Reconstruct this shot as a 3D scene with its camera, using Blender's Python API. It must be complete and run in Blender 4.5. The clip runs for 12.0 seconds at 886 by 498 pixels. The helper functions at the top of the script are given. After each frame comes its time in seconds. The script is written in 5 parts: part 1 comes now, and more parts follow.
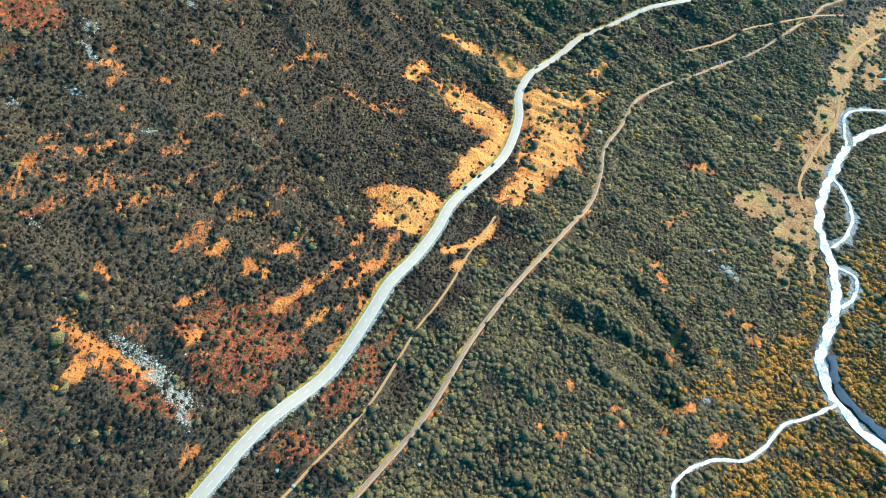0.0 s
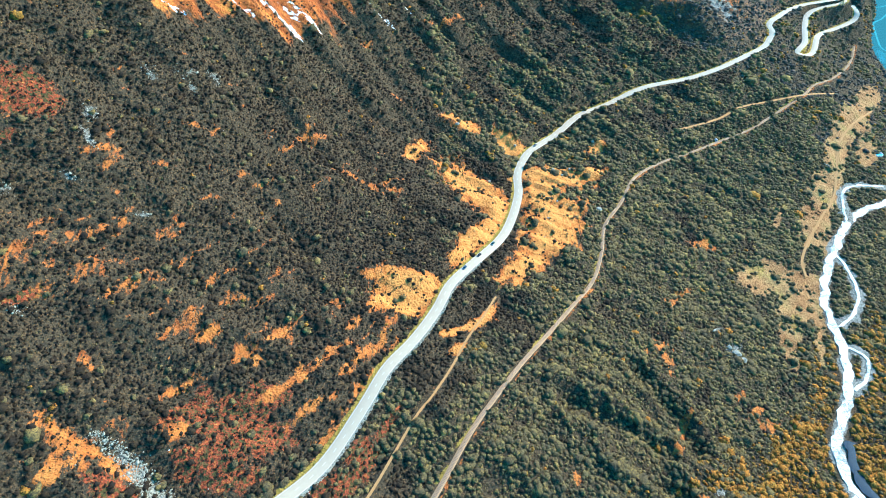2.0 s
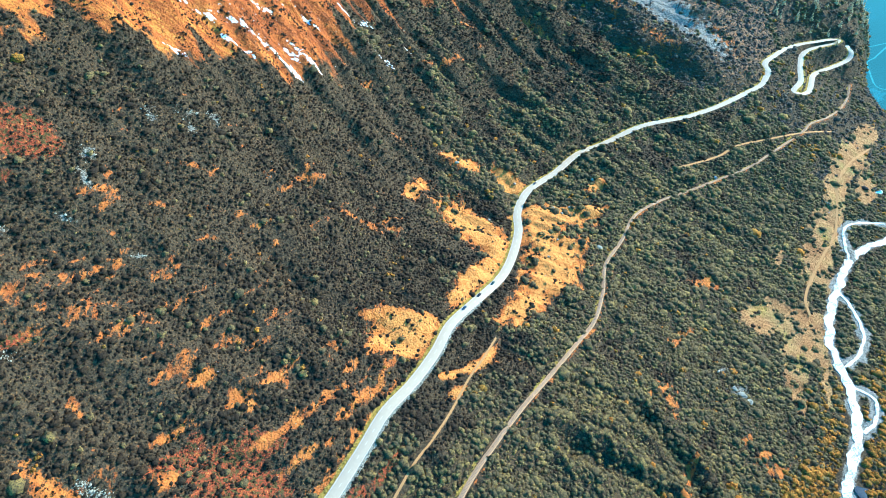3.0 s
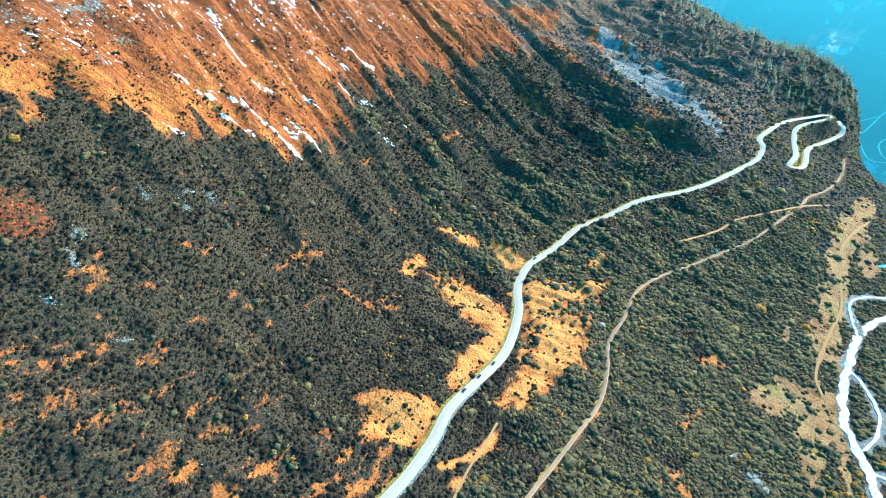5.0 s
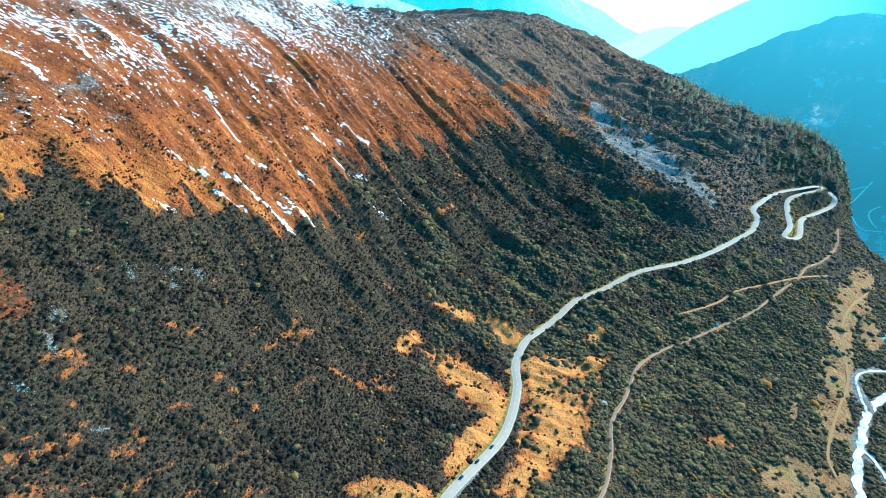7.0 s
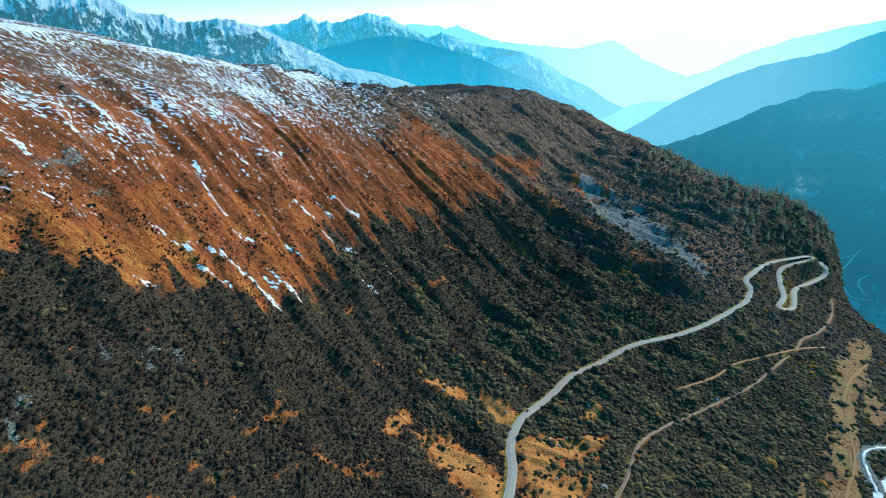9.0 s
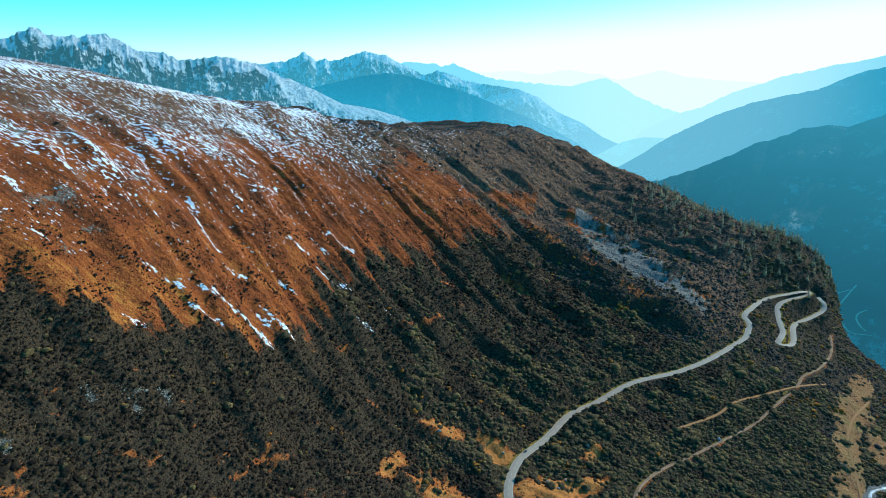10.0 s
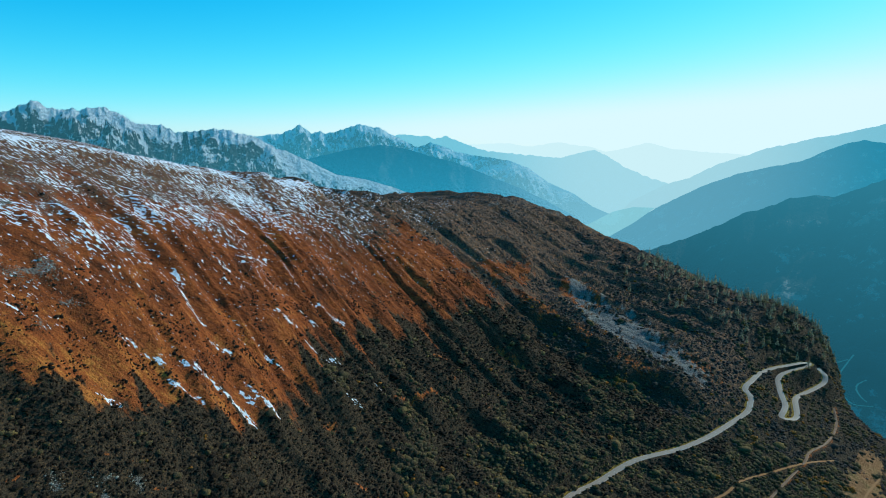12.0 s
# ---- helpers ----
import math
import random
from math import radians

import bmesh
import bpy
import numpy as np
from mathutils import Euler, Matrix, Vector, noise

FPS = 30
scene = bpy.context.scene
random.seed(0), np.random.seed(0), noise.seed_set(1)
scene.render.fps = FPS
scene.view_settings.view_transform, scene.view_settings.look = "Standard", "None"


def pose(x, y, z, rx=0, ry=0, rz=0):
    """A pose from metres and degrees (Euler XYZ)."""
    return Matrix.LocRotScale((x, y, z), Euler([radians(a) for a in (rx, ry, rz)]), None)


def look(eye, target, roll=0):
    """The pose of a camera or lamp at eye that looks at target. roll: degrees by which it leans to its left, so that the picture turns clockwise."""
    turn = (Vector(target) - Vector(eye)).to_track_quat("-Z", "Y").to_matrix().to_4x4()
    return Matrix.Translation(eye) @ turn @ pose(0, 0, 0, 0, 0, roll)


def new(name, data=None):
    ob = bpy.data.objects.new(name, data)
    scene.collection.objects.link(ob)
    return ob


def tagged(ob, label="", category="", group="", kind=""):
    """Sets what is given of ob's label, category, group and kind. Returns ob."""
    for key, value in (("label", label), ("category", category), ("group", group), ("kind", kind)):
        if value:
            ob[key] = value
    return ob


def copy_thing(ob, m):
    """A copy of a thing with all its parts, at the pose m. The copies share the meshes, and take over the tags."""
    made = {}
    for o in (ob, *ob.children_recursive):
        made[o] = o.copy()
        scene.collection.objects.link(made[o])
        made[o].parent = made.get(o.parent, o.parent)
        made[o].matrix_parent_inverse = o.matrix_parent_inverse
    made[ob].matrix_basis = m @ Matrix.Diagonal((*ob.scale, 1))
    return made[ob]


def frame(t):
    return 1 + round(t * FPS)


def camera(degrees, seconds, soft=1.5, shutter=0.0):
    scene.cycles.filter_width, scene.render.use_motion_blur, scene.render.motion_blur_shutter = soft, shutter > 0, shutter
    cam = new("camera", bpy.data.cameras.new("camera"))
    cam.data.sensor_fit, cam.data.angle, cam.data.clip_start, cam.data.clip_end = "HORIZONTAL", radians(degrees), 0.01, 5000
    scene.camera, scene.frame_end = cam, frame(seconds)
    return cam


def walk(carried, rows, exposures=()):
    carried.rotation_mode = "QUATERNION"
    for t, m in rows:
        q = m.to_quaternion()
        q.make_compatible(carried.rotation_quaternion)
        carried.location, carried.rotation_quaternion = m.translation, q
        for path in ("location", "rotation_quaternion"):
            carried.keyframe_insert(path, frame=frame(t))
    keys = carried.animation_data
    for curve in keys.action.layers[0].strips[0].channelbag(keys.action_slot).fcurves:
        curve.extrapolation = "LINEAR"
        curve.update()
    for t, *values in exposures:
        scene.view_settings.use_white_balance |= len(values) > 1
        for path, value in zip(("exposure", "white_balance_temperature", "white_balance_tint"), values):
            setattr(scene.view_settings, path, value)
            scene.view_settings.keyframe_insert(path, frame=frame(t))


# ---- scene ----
# A mountain valley with a pass road, a narrow-gauge railway and a river, seen from a slowly climbing aerial camera.
cam = camera(70.46, 12.0, soft=1.0)
PATH = [
    (0.0, look((0.00, 0.00, 415.00), (11.2, 339.7, 48.3), -0.61)),
    (0.5, look((-0.12, 3.54, 414.94), (11.9, 352.8, 57.4), -0.54)),
    (1.0, look((-0.12, 6.96, 414.92), (12.6, 365.5, 66.7), -0.50)),
    (1.5, look((0.12, 10.32, 415.10), (13.4, 377.9, 76.5), -0.45)),
    (2.0, look((0.48, 13.62, 415.24), (14.2, 390.1, 86.6), -0.45)),
    (2.5, look((0.88, 16.71, 415.32), (14.9, 402.0, 97.0), -0.43)),
    (3.0, look((1.19, 19.74, 415.39), (15.7, 413.5, 107.6), -0.43)),
    (5.0, look((2.06, 32.36, 415.58), (18.7, 456.9, 152.0), -0.34)),
    (5.5, look((2.21, 35.39, 415.52), (19.6, 466.8, 163.4), -0.33)),
    (6.0, look((2.25, 38.35, 415.52), (20.7, 476.4, 175.2), -0.33)),
    (6.5, look((2.33, 41.53, 415.37), (22.5, 485.8, 186.9), -0.30)),
    (7.0, look((2.30, 44.74, 415.37), (24.4, 495.0, 199.0), -0.26)),
    (9.0, look((3.12, 57.04, 415.13), (33.6, 527.6, 248.9), -0.11)),
    (9.5, look((3.56, 59.96, 415.03), (35.8, 534.8, 261.7), -0.07)),
    (10.0, look((3.90, 62.62, 415.10), (37.9, 541.4, 274.9), -0.04)),
    (10.5, look((4.31, 65.26, 415.16), (40.2, 547.5, 288.1), -0.01)),
    (11.0, look((4.45, 67.80, 415.14), (42.3, 553.2, 301.4), 0.00)),
    (11.5, look((4.61, 70.75, 414.92), (44.1, 559.0, 314.6), 0.03)),
    (12.0, look((4.71, 74.27, 414.67), (45.4, 565.0, 327.7), 0.03)),
]
EXPOSURES = [(0.0, 1.38, 6050, 2), (3.0, 1.50, 5750, 0), (5.5, 1.52, 5450, -4), (6.5, 1.30, 5350, -4), (7.2, 0.96, 5450, -3), (9.0, 0.14, 5550, -1), (10.5, -0.26, 5800, 1), (12.0, -0.6, 5850, 1)]
walk(cam, PATH, EXPOSURES)

# ---------------------------------------------------------------- sky and sun
SUN_AZ, SUN_EL = 60.0, 31.0          # degrees clockwise from +y, degrees up
world = bpy.data.worlds.new("sky")
scene.world = world
world.use_nodes = True
wn, wl = world.node_tree.nodes, world.node_tree.links
wn.clear()
sky = wn.new("ShaderNodeTexSky")
sky.sky_type = "NISHITA"
sky.sun_disc = False
sky.sun_elevation = radians(SUN_EL)
sky.sun_rotation = radians(SUN_AZ)
sky.altitude = 2000
sky.air_density, sky.dust_density, sky.ozone_density = 1.0, 0.7, 1.2
split, join = wn.new("ShaderNodeSeparateColor"), wn.new("ShaderNodeCombineColor")
wl.new(sky.outputs[0], split.inputs[0])
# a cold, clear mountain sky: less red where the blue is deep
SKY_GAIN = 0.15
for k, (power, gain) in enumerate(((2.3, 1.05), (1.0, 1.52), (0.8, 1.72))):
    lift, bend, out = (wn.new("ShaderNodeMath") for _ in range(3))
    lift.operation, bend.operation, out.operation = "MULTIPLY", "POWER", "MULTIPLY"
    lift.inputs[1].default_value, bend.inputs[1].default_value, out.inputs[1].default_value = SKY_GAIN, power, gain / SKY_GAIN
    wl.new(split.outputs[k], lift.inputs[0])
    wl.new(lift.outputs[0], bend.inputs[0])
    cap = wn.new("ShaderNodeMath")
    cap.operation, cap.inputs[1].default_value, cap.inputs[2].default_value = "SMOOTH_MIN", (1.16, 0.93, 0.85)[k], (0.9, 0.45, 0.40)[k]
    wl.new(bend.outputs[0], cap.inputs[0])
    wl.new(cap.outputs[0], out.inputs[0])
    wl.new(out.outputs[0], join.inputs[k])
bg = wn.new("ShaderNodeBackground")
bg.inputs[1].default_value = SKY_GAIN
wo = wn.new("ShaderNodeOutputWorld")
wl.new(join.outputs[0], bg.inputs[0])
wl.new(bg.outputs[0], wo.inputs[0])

sun = new("sun", bpy.data.lights.new("sun", "SUN"))
sun.data.energy, sun.data.angle, sun.data.color = 4.4, radians(0.55), (1.0, 0.93, 0.82)
sd = Vector((math.sin(radians(SUN_AZ)) * math.cos(radians(SUN_EL)), math.cos(radians(SUN_AZ)) * math.cos(radians(SUN_EL)), math.sin(radians(SUN_EL))))
sun.matrix_world = look(sd * 1000, (0, 0, 0))


# ---------------------------------------------------------------- numpy noise and lines
def lattice(ix, iy, seed):
    h = (ix.astype(np.int64) * 374761393 + iy.astype(np.int64) * 668265263 + seed * 974711) & 0x7FFFFFFF
    h = ((h ^ (h >> 13)) * 1274126177) & 0x7FFFFFFF
    return ((h ^ (h >> 16)) & 0xFFFF) / 65535.0


def value_noise(x, y, seed=0):
    """Smooth gradient noise from about -1 to 1."""
    x, y = np.asarray(x, float), np.asarray(y, float)
    ix, iy = np.floor(x), np.floor(y)
    fx, fy = x - ix, y - iy

    def corner(i, j):
        a = lattice(ix + i, iy + j, seed) * 2 * math.pi
        return np.cos(a) * (fx - i) + np.sin(a) * (fy - j)

    sx, sy = fx * fx * fx * (fx * (6 * fx - 15) + 10), fy * fy * fy * (fy * (6 * fy - 15) + 10)
    a, b, c, d = corner(0, 0), corner(1, 0), corner(0, 1), corner(1, 1)
    return 1.5 * (a + (b - a) * sx + (c - a) * sy + (a - b - c + d) * sx * sy)


def fbm(x, y, octaves=4, seed=0, gain=0.5):
    total, amp, norm = 0, 1.0, 0.0
    for k in range(octaves):
        total = total + amp * value_noise(x * 2**k + 17.3 * k, y * 2**k - 9.1 * k, seed + k)
        norm += amp
        amp *= gain
    return total / norm


def ridged(x, y, octaves=4, seed=0):
    total, amp, norm = 0, 1.0, 0.0
    for k in range(octaves):
        total = total + amp * (1 - 2 * np.abs(value_noise(x * 2**k + 5.7 * k, y * 2**k + 3.9 * k, seed + k)))
        norm += amp
        amp *= 0.5
    return total / norm


def smooth(a, b, x):
    s = np.clip((x - a) / (b - a), 0, 1)
    return s * s * (3 - 2 * s)


def curve_points(pts, step=4.0):
    """A smooth line through the given points, at even steps."""
    p = np.array(pts, float)
    p = np.vstack([2 * p[0] - p[1], p, 2 * p[-1] - p[-2]])
    out = []
    for i in range(1, len(p) - 2):
        n = max(2, int(np.linalg.norm(p[i + 1, :2] - p[i, :2]) / 1.5))
        s = np.linspace(0, 1, n, endpoint=False)[:, None]
        out.append(0.5 * (2 * p[i] + (p[i + 1] - p[i - 1]) * s + (2 * p[i - 1] - 5 * p[i] + 4 * p[i + 1] - p[i + 2]) * s**2
                          + (3 * p[i] - p[i - 1] - 3 * p[i + 1] + p[i + 2]) * s**3))
    out = np.vstack(out + [p[-2:-1]])
    run = np.r_[0, np.cumsum(np.linalg.norm(np.diff(out[:, :2], axis=0), axis=1))]
    at = np.linspace(0, run[-1], max(2, int(run[-1] / step) + 1))
    return np.stack([np.interp(at, run, out[:, k]) for k in range(out.shape[1])], 1)


def line_distance(x, y, line, reach):
    """Distance to a line within reach, the signed side (left is positive), and the line's third value there."""
    shape = x.shape
    x, y = np.ravel(x), np.ravel(y)
    best, side, val = np.full(x.shape, 1e6), np.zeros(x.shape), np.zeros(x.shape)
    for start in range(0, len(line) - 1, 8):
        part_line = line[start : start + 9]
        (lx, ly), (hx, hy) = part_line[:, :2].min(0) - reach, part_line[:, :2].max(0) + reach
        near = np.nonzero((x > lx) & (x < hx) & (y > ly) & (y < hy))[0]
        if not len(near):
            continue
        nx, ny, b0, s0, v0 = x[near], y[near], best[near], side[near], val[near]
        for a, b in zip(part_line[:-1], part_line[1:]):
            px, py, dx, dy = nx - a[0], ny - a[1], b[0] - a[0], b[1] - a[1]
            s = np.clip((px * dx + py * dy) / (dx * dx + dy * dy + 1e-9), 0, 1)
            d = np.hypot(px - s * dx, py - s * dy)
            closer = (d < b0) & (d < reach)
            b0 = np.where(closer, d, b0)
            s0 = np.where(closer, np.sign(dx * py - dy * px), s0)
            v0 = np.where(closer, a[2] + s * (b[2] - a[2]), v0)
        best[near], side[near], val[near] = b0, s0, v0
    return best.reshape(shape), side.reshape(shape), val.reshape(shape)


# ---------------------------------------------------------------- the valley's shape
# u runs down the valley, v from the river up to the crest. Heights of the cross-sections.
AXIS = radians(35)
U_AT = [-250, 0, 200, 400, 600, 800, 1020, 1350, 1850, 2700]
V_AT = [-520, -250, -110, 10, 130, 260, 400, 560, 1000]
SECTIONS = [
    [136, 18, 14, 82, 131, 218, 307, 352, 429],
    [127, 8, 1, 94, 97, 219, 340, 396, 428],
    [119, 3, -5, 76, 117, 166, 329, 464, 434],
    [110, -1, 2, 6, 94, 87, 264, 432, 429],
    [104, -10, -1, -1, 57, 86, 200, 378, 401],
    [96, -22, -20, 24, 95, 126, 202, 350, 343],
    [30, -26, -22, 50, 130, 158, 185, 335, 272],
    [-40, -45, -46, 22, 94, 132, 178, 338, 235],
    [-120, -170, -175, -165, -90, 5, 75, 135, 78],
    [-250, -300, -300, -320, -330, -330, -300, -250, -150],
]


def to_uv(x, y):
    return x * math.sin(AXIS) + y * math.cos(AXIS), -x * math.cos(AXIS) + y * math.sin(AXIS)


def to_xy(u, v):
    return u * math.sin(AXIS) - v * math.cos(AXIS), u * math.cos(AXIS) + v * math.sin(AXIS)


def spline_weights(t, n):
    t = np.clip(t, 0, n - 1 - 1e-9)
    i = np.floor(t).astype(int)
    s = t - i
    return i, ((1 - s) ** 3 / 6, (3 * s**3 - 6 * s**2 + 4) / 6, (-3 * s**3 + 3 * s**2 + 3 * s + 1) / 6, s**3 / 6)


def valley_height(u, v):
    net = np.array(SECTIONS, float)
    net = np.vstack([2 * net[:1] - net[1:2], net, 2 * net[-1:] - net[-2:-1]])
    net = np.hstack([2 * net[:, :1] - net[:, 1:2], net, 2 * net[:, -1:] - net[:, -2:-1]])
    i, wu = spline_weights(np.interp(u, U_AT, range(len(U_AT))), len(U_AT))
    j, wv = spline_weights(np.interp(v, V_AT, range(len(V_AT))), len(V_AT))
    z = 0
    for a in range(4):
        for b in range(4):
            z = z + wu[a] * wv[b] * net[i + a, j + b]
    # the far side of the valley climbs, the plateau behind the crest rises slowly
    z = z + np.clip(-520 - v, 0, 400) * 0.3 * (1 - smooth(500, 1000, u)) + np.clip(v - 1000, 0, 900) * 0.03
    # past the meadow's lip the valley falls away
    z = z - 330 * smooth(1100, 1430, u) * smooth(-25, -90, v)
    return z - np.clip(u - 2700, 0, 3000) * 0.03


# lines on the ground: x, y
ROAD = [(-135, 72), (-108, 115), (-84, 151), (-56, 181), (-37, 216), (-24, 244), (-9, 266), (6, 294), (17, 321), (35, 348), (58, 382), (71, 412),
        (82, 451), (86, 484), (102, 521), (133, 557), (166, 598), (202, 624), (240, 653), (269, 669), (316, 688), (364, 716),
        (409, 749), (446, 779), (462, 800), (470, 813), (472, 830), (496, 855), (533, 893), (563, 913), (585, 922), (607, 930), (630, 938), (637, 939),
        (632, 933), (606, 923), (586, 914), (568, 902), (556, 887), (540, 854), (530, 829)]
ROAD_LOWER = [(530, 829), (518, 813), (506, 800), (510, 795), (521, 799), (536, 812), (548, 831), (565, 859), (585, 877), (607, 890), (634, 906), (651, 918), (657, 928), (654, 940)]
RAIL = [(-75, 80), (-41, 121), (-6, 164), (22, 212), (38, 236), (60, 267), (84, 298), (107, 329), (130, 361), (146, 398), (157, 433), (182, 472), (207, 515),
        (242, 547), (281, 572), (326, 601), (376, 632), (411, 659), (450, 691), (489, 724), (508, 744), (548, 772), (586, 807), (618, 844), (640, 880)]
FOOTPATH = [(-95, 95), (-73, 119), (-62, 133), (-47, 151), (-33, 170), (-21, 192), (-8, 217), (2, 232), (14, 253), (26, 278), (38, 299), (48, 318)]
BRANCH_TRACK = [(543, 745), (512, 732), (478, 716), (421, 686), (373, 662), (344, 640), (313, 622), (273, 601)]
VALLEY_TRACK = [(360, 430), (367, 453), (389, 483), (420, 519), (454, 558), (487, 618), (505, 650), (543, 692), (599, 738)]
RIVER = [(335, 130), (318, 165), (310, 180), (300, 195), (292, 214), (292, 238), (301, 260), (323, 287), (340, 316), (352, 348), (357, 375), (366, 404),
         (389, 443), (414, 476), (447, 513), (483, 540), (530, 565), (600, 640), (680, 760), (760, 900)]
STREAM = [(120, 105), (139, 138), (144, 149), (161, 160), (180, 167), (201, 169), (221, 180), (234, 191), (245, 198), (268, 205), (290, 214)]

BRAID_MEADOW = [(408, 470), (409, 444), (402, 411), (382, 384), (361, 369)]
BRAID_ISLAND = [(354, 346), (362, 342), (365, 330), (352, 311), (338, 302)]
BRAID_SHADED_POOL = [(346, 130), (330, 164), (321, 181), (311, 197), (302, 215), (300, 236), (308, 256)]
BRAID_UPPER = [(447, 515), (458, 544), (469, 566), (493, 580), (530, 585)]


def spur_end(u, v):
    """The wooded spur that closes the valley behind the hairpins."""
    nose = np.interp(v, [-75, -40, -8, 12, 41, 79, 133, 191, 251, 304, 395, 460, 540], [0, 14, 66, 78, 80, 76, 50, 36, 40, 42, 22, 8, 0])
    return nose * smooth(1030, 1255, u) * (1 - smooth(1300, 1620, u))


def profile(line, step=4.0, soft=13, drop=0.0):
    """A line with an even, smoothed height taken from the valley's shape."""
    p = curve_points(line, step)
    u, v = to_uv(p[:, 0], p[:, 1])
    z = valley_height(u, v) + spur_end(u, v)
    k = np.ones(soft) / soft
    z = np.convolve(np.pad(z, soft // 2, mode="edge"), k, mode="valid")[: len(p)]
    return np.column_stack([p, z - drop])


road_line = profile(ROAD + ROAD_LOWER[1:], 3.0, 11)
rail_line = profile(RAIL)
foot_line = profile(FOOTPATH, 4.0, 5)
branch_line = profile(BRANCH_TRACK, 4.0, 5)
vtrack_line = profile(VALLEY_TRACK, 4.0, 5)
river_line = profile(RIVER, 4.0, 15, 1.2)
stream_line = profile(STREAM, 3.0, 5, 0.8)
braid_lines = [profile(k, 3.0, 7, 1.1) for k in (BRAID_MEADOW, BRAID_ISLAND, BRAID_UPPER, BRAID_SHADED_POOL)]


def relief(u, v):
    """Gullies, ribs and hummocks on top of the sections."""
    slope = smooth(210, 320, v) * (1 - smooth(440, 540, v)) * smooth(120, 320, u) * (1 - smooth(1500, 1900, u))
    warp = 26 * fbm(u / 150, v / 150, 2, 40)
    deep = smooth(260, 380, u) * (1 - smooth(800, 900, u))
    ribs = ridged((u + 0.7 * warp + 0.15 * v) / 26, v / 520, 3, 41) * (5.0 + 6.5 * deep) * (0.55 + 0.45 * smooth(290, 340, v)) + ridged((u + warp) / 85, v / 420, 2, 45) * 14.0
    low = smooth(60, 200, v) * smooth(400, 600, u) * (1 - smooth(1250, 1500, u)) * (1 - slope)
    spur = smooth(860, 980, u) * (1 - smooth(1400, 1600, u)) * smooth(90, 200, v) * (1 - smooth(470, 560, v))
    ribs = ribs * (slope + 0.68 * low) + spur * (ridged((u + warp + 0.3 * v) / 46, v / 300, 4, 43) * 9.0 - 3.0)
    # ribs with a hollow on their shaded side
    for cu, v0, v1, high, deep in ((836, 120, 290, 11, 6), (850, 270, 420, 5, 3), (990, 250, 470, 6, 3)):
        band = smooth(v0, v0 + 45, v) * (1 - smooth(v1 - 60, v1, v))
        at = u - cu + 0.12 * (v - 260) + 10 * fbm(u / 40, v / 40, 2, 49)
        ribs = ribs + band * (high * np.exp(-((at / 24) ** 2)) - deep * np.exp(-(((at + 44) / 22) ** 2)))
    # ledges under the crest
    ledge = smooth(410, 460, v) * (1 - smooth(500, 550, v)) * smooth(150, 260, u) * (1 - smooth(760, 900, u))
    ribs = ribs + ledge * 2.2 * ridged(v / 26 + 0.3 * fbm(u / 60, v / 60, 2, 48), u / 240, 2, 47)
    hum = fbm(u / 90, v / 90, 3, 50) * 7 + fbm(u / 22, v / 22, 3, 55) * 2.6
    # shallow runnels down the shrub slope
    hum = hum + smooth(-20, 60, v) * (1 - smooth(330, 420, v)) * (ridged((u + 0.35 * v + 0.6 * warp) / 40, v / 170, 3, 53) - 0.4) * (5.0 + 6.0 * smooth(280, 420, u) * smooth(110, 170, v))
    # knolls along the end of the crest
    hum = hum + smooth(1050, 1250, u) * (1 - smooth(2000, 2400, u)) * fbm(u / 70, v / 70, 4, 58) * 9
    calm = (smooth(-95, 0, v) * 0.9 + 0.1) * (1 - 0.9 * smooth(470, 540, v) * (1 - smooth(900, 1100, u)))
    # the plateau behind the crest lies lower; a lip runs along the edge
    west = 1 - smooth(420, 540, u)
    back = 28 * smooth(572, 680, v) * (1 - west) * (1 - smooth(1000, 1200, u)) + 9 * np.exp(-(((v - 600) / 20) ** 2)) * west
    back = back + 180 * smooth(2300, 3000, u)
    lip = 3.5 * np.exp(-(((v - 550 + 8 * fbm(u / 50, v / 50, 2, 46)) / 13) ** 2)) * smooth(120, 220, u) * (1 - smooth(680, 820, u))
    return ribs + hum * calm + lip - back + spur_end(u, v) * (1 + 0.12 * fbm(u / 45, v / 30, 3, 67))


RAVINES = [((92, 246), (110, 241), (126, 234), (147, 224)), ((151, 284), (163, 274), (172, 258), (178, 236)), ((118, 219), (128, 214), (140, 208), (152, 200))]
ravine_lines = [curve_points([(*p, 0.0) for p in k], 3.0) for k in RAVINES]


def ground_height(x, y):
    u, v = to_uv(x, y)
    base = valley_height(u, v)
    z = base + relief(u, v)
    for line in ravine_lines:
        d, side, val = line_distance(x, y, line, 22)
        z = z - np.where(d < 1e5, 8.0 * (1 - smooth(1, 14, d)) - 3.0 * np.exp(-(((d - 16) / 4) ** 2)), 0)
    z = z - 3.0 * (1 - smooth(2, 60, np.abs(v + 112))) * (1 - smooth(900, 1100, u))
    for line, half, soft in ((road_line, 4.6, 17.0), (rail_line, 2.6, 12.0), (foot_line, 1.2, 5.0), (branch_line, 2.0, 7.0), (vtrack_line, 1.5, 6.0)):
        d, side, val = line_distance(x, y, line, soft + 2)
        z = np.where(d < 1e5, val + (z - val) * smooth(half, soft, d), z)
    for line, half, soft in ((river_line, 6.5, 26.0), (stream_line, 2.5, 10.0), *((k, 4.0, 12.0) for k in braid_lines)):
        d, side, val = line_distance(x, y, line, soft + 2)
        bed = val - 0.5
        z = np.where(d < 1e5, bed + (z - bed) * smooth(half, soft, d), z)
    return z


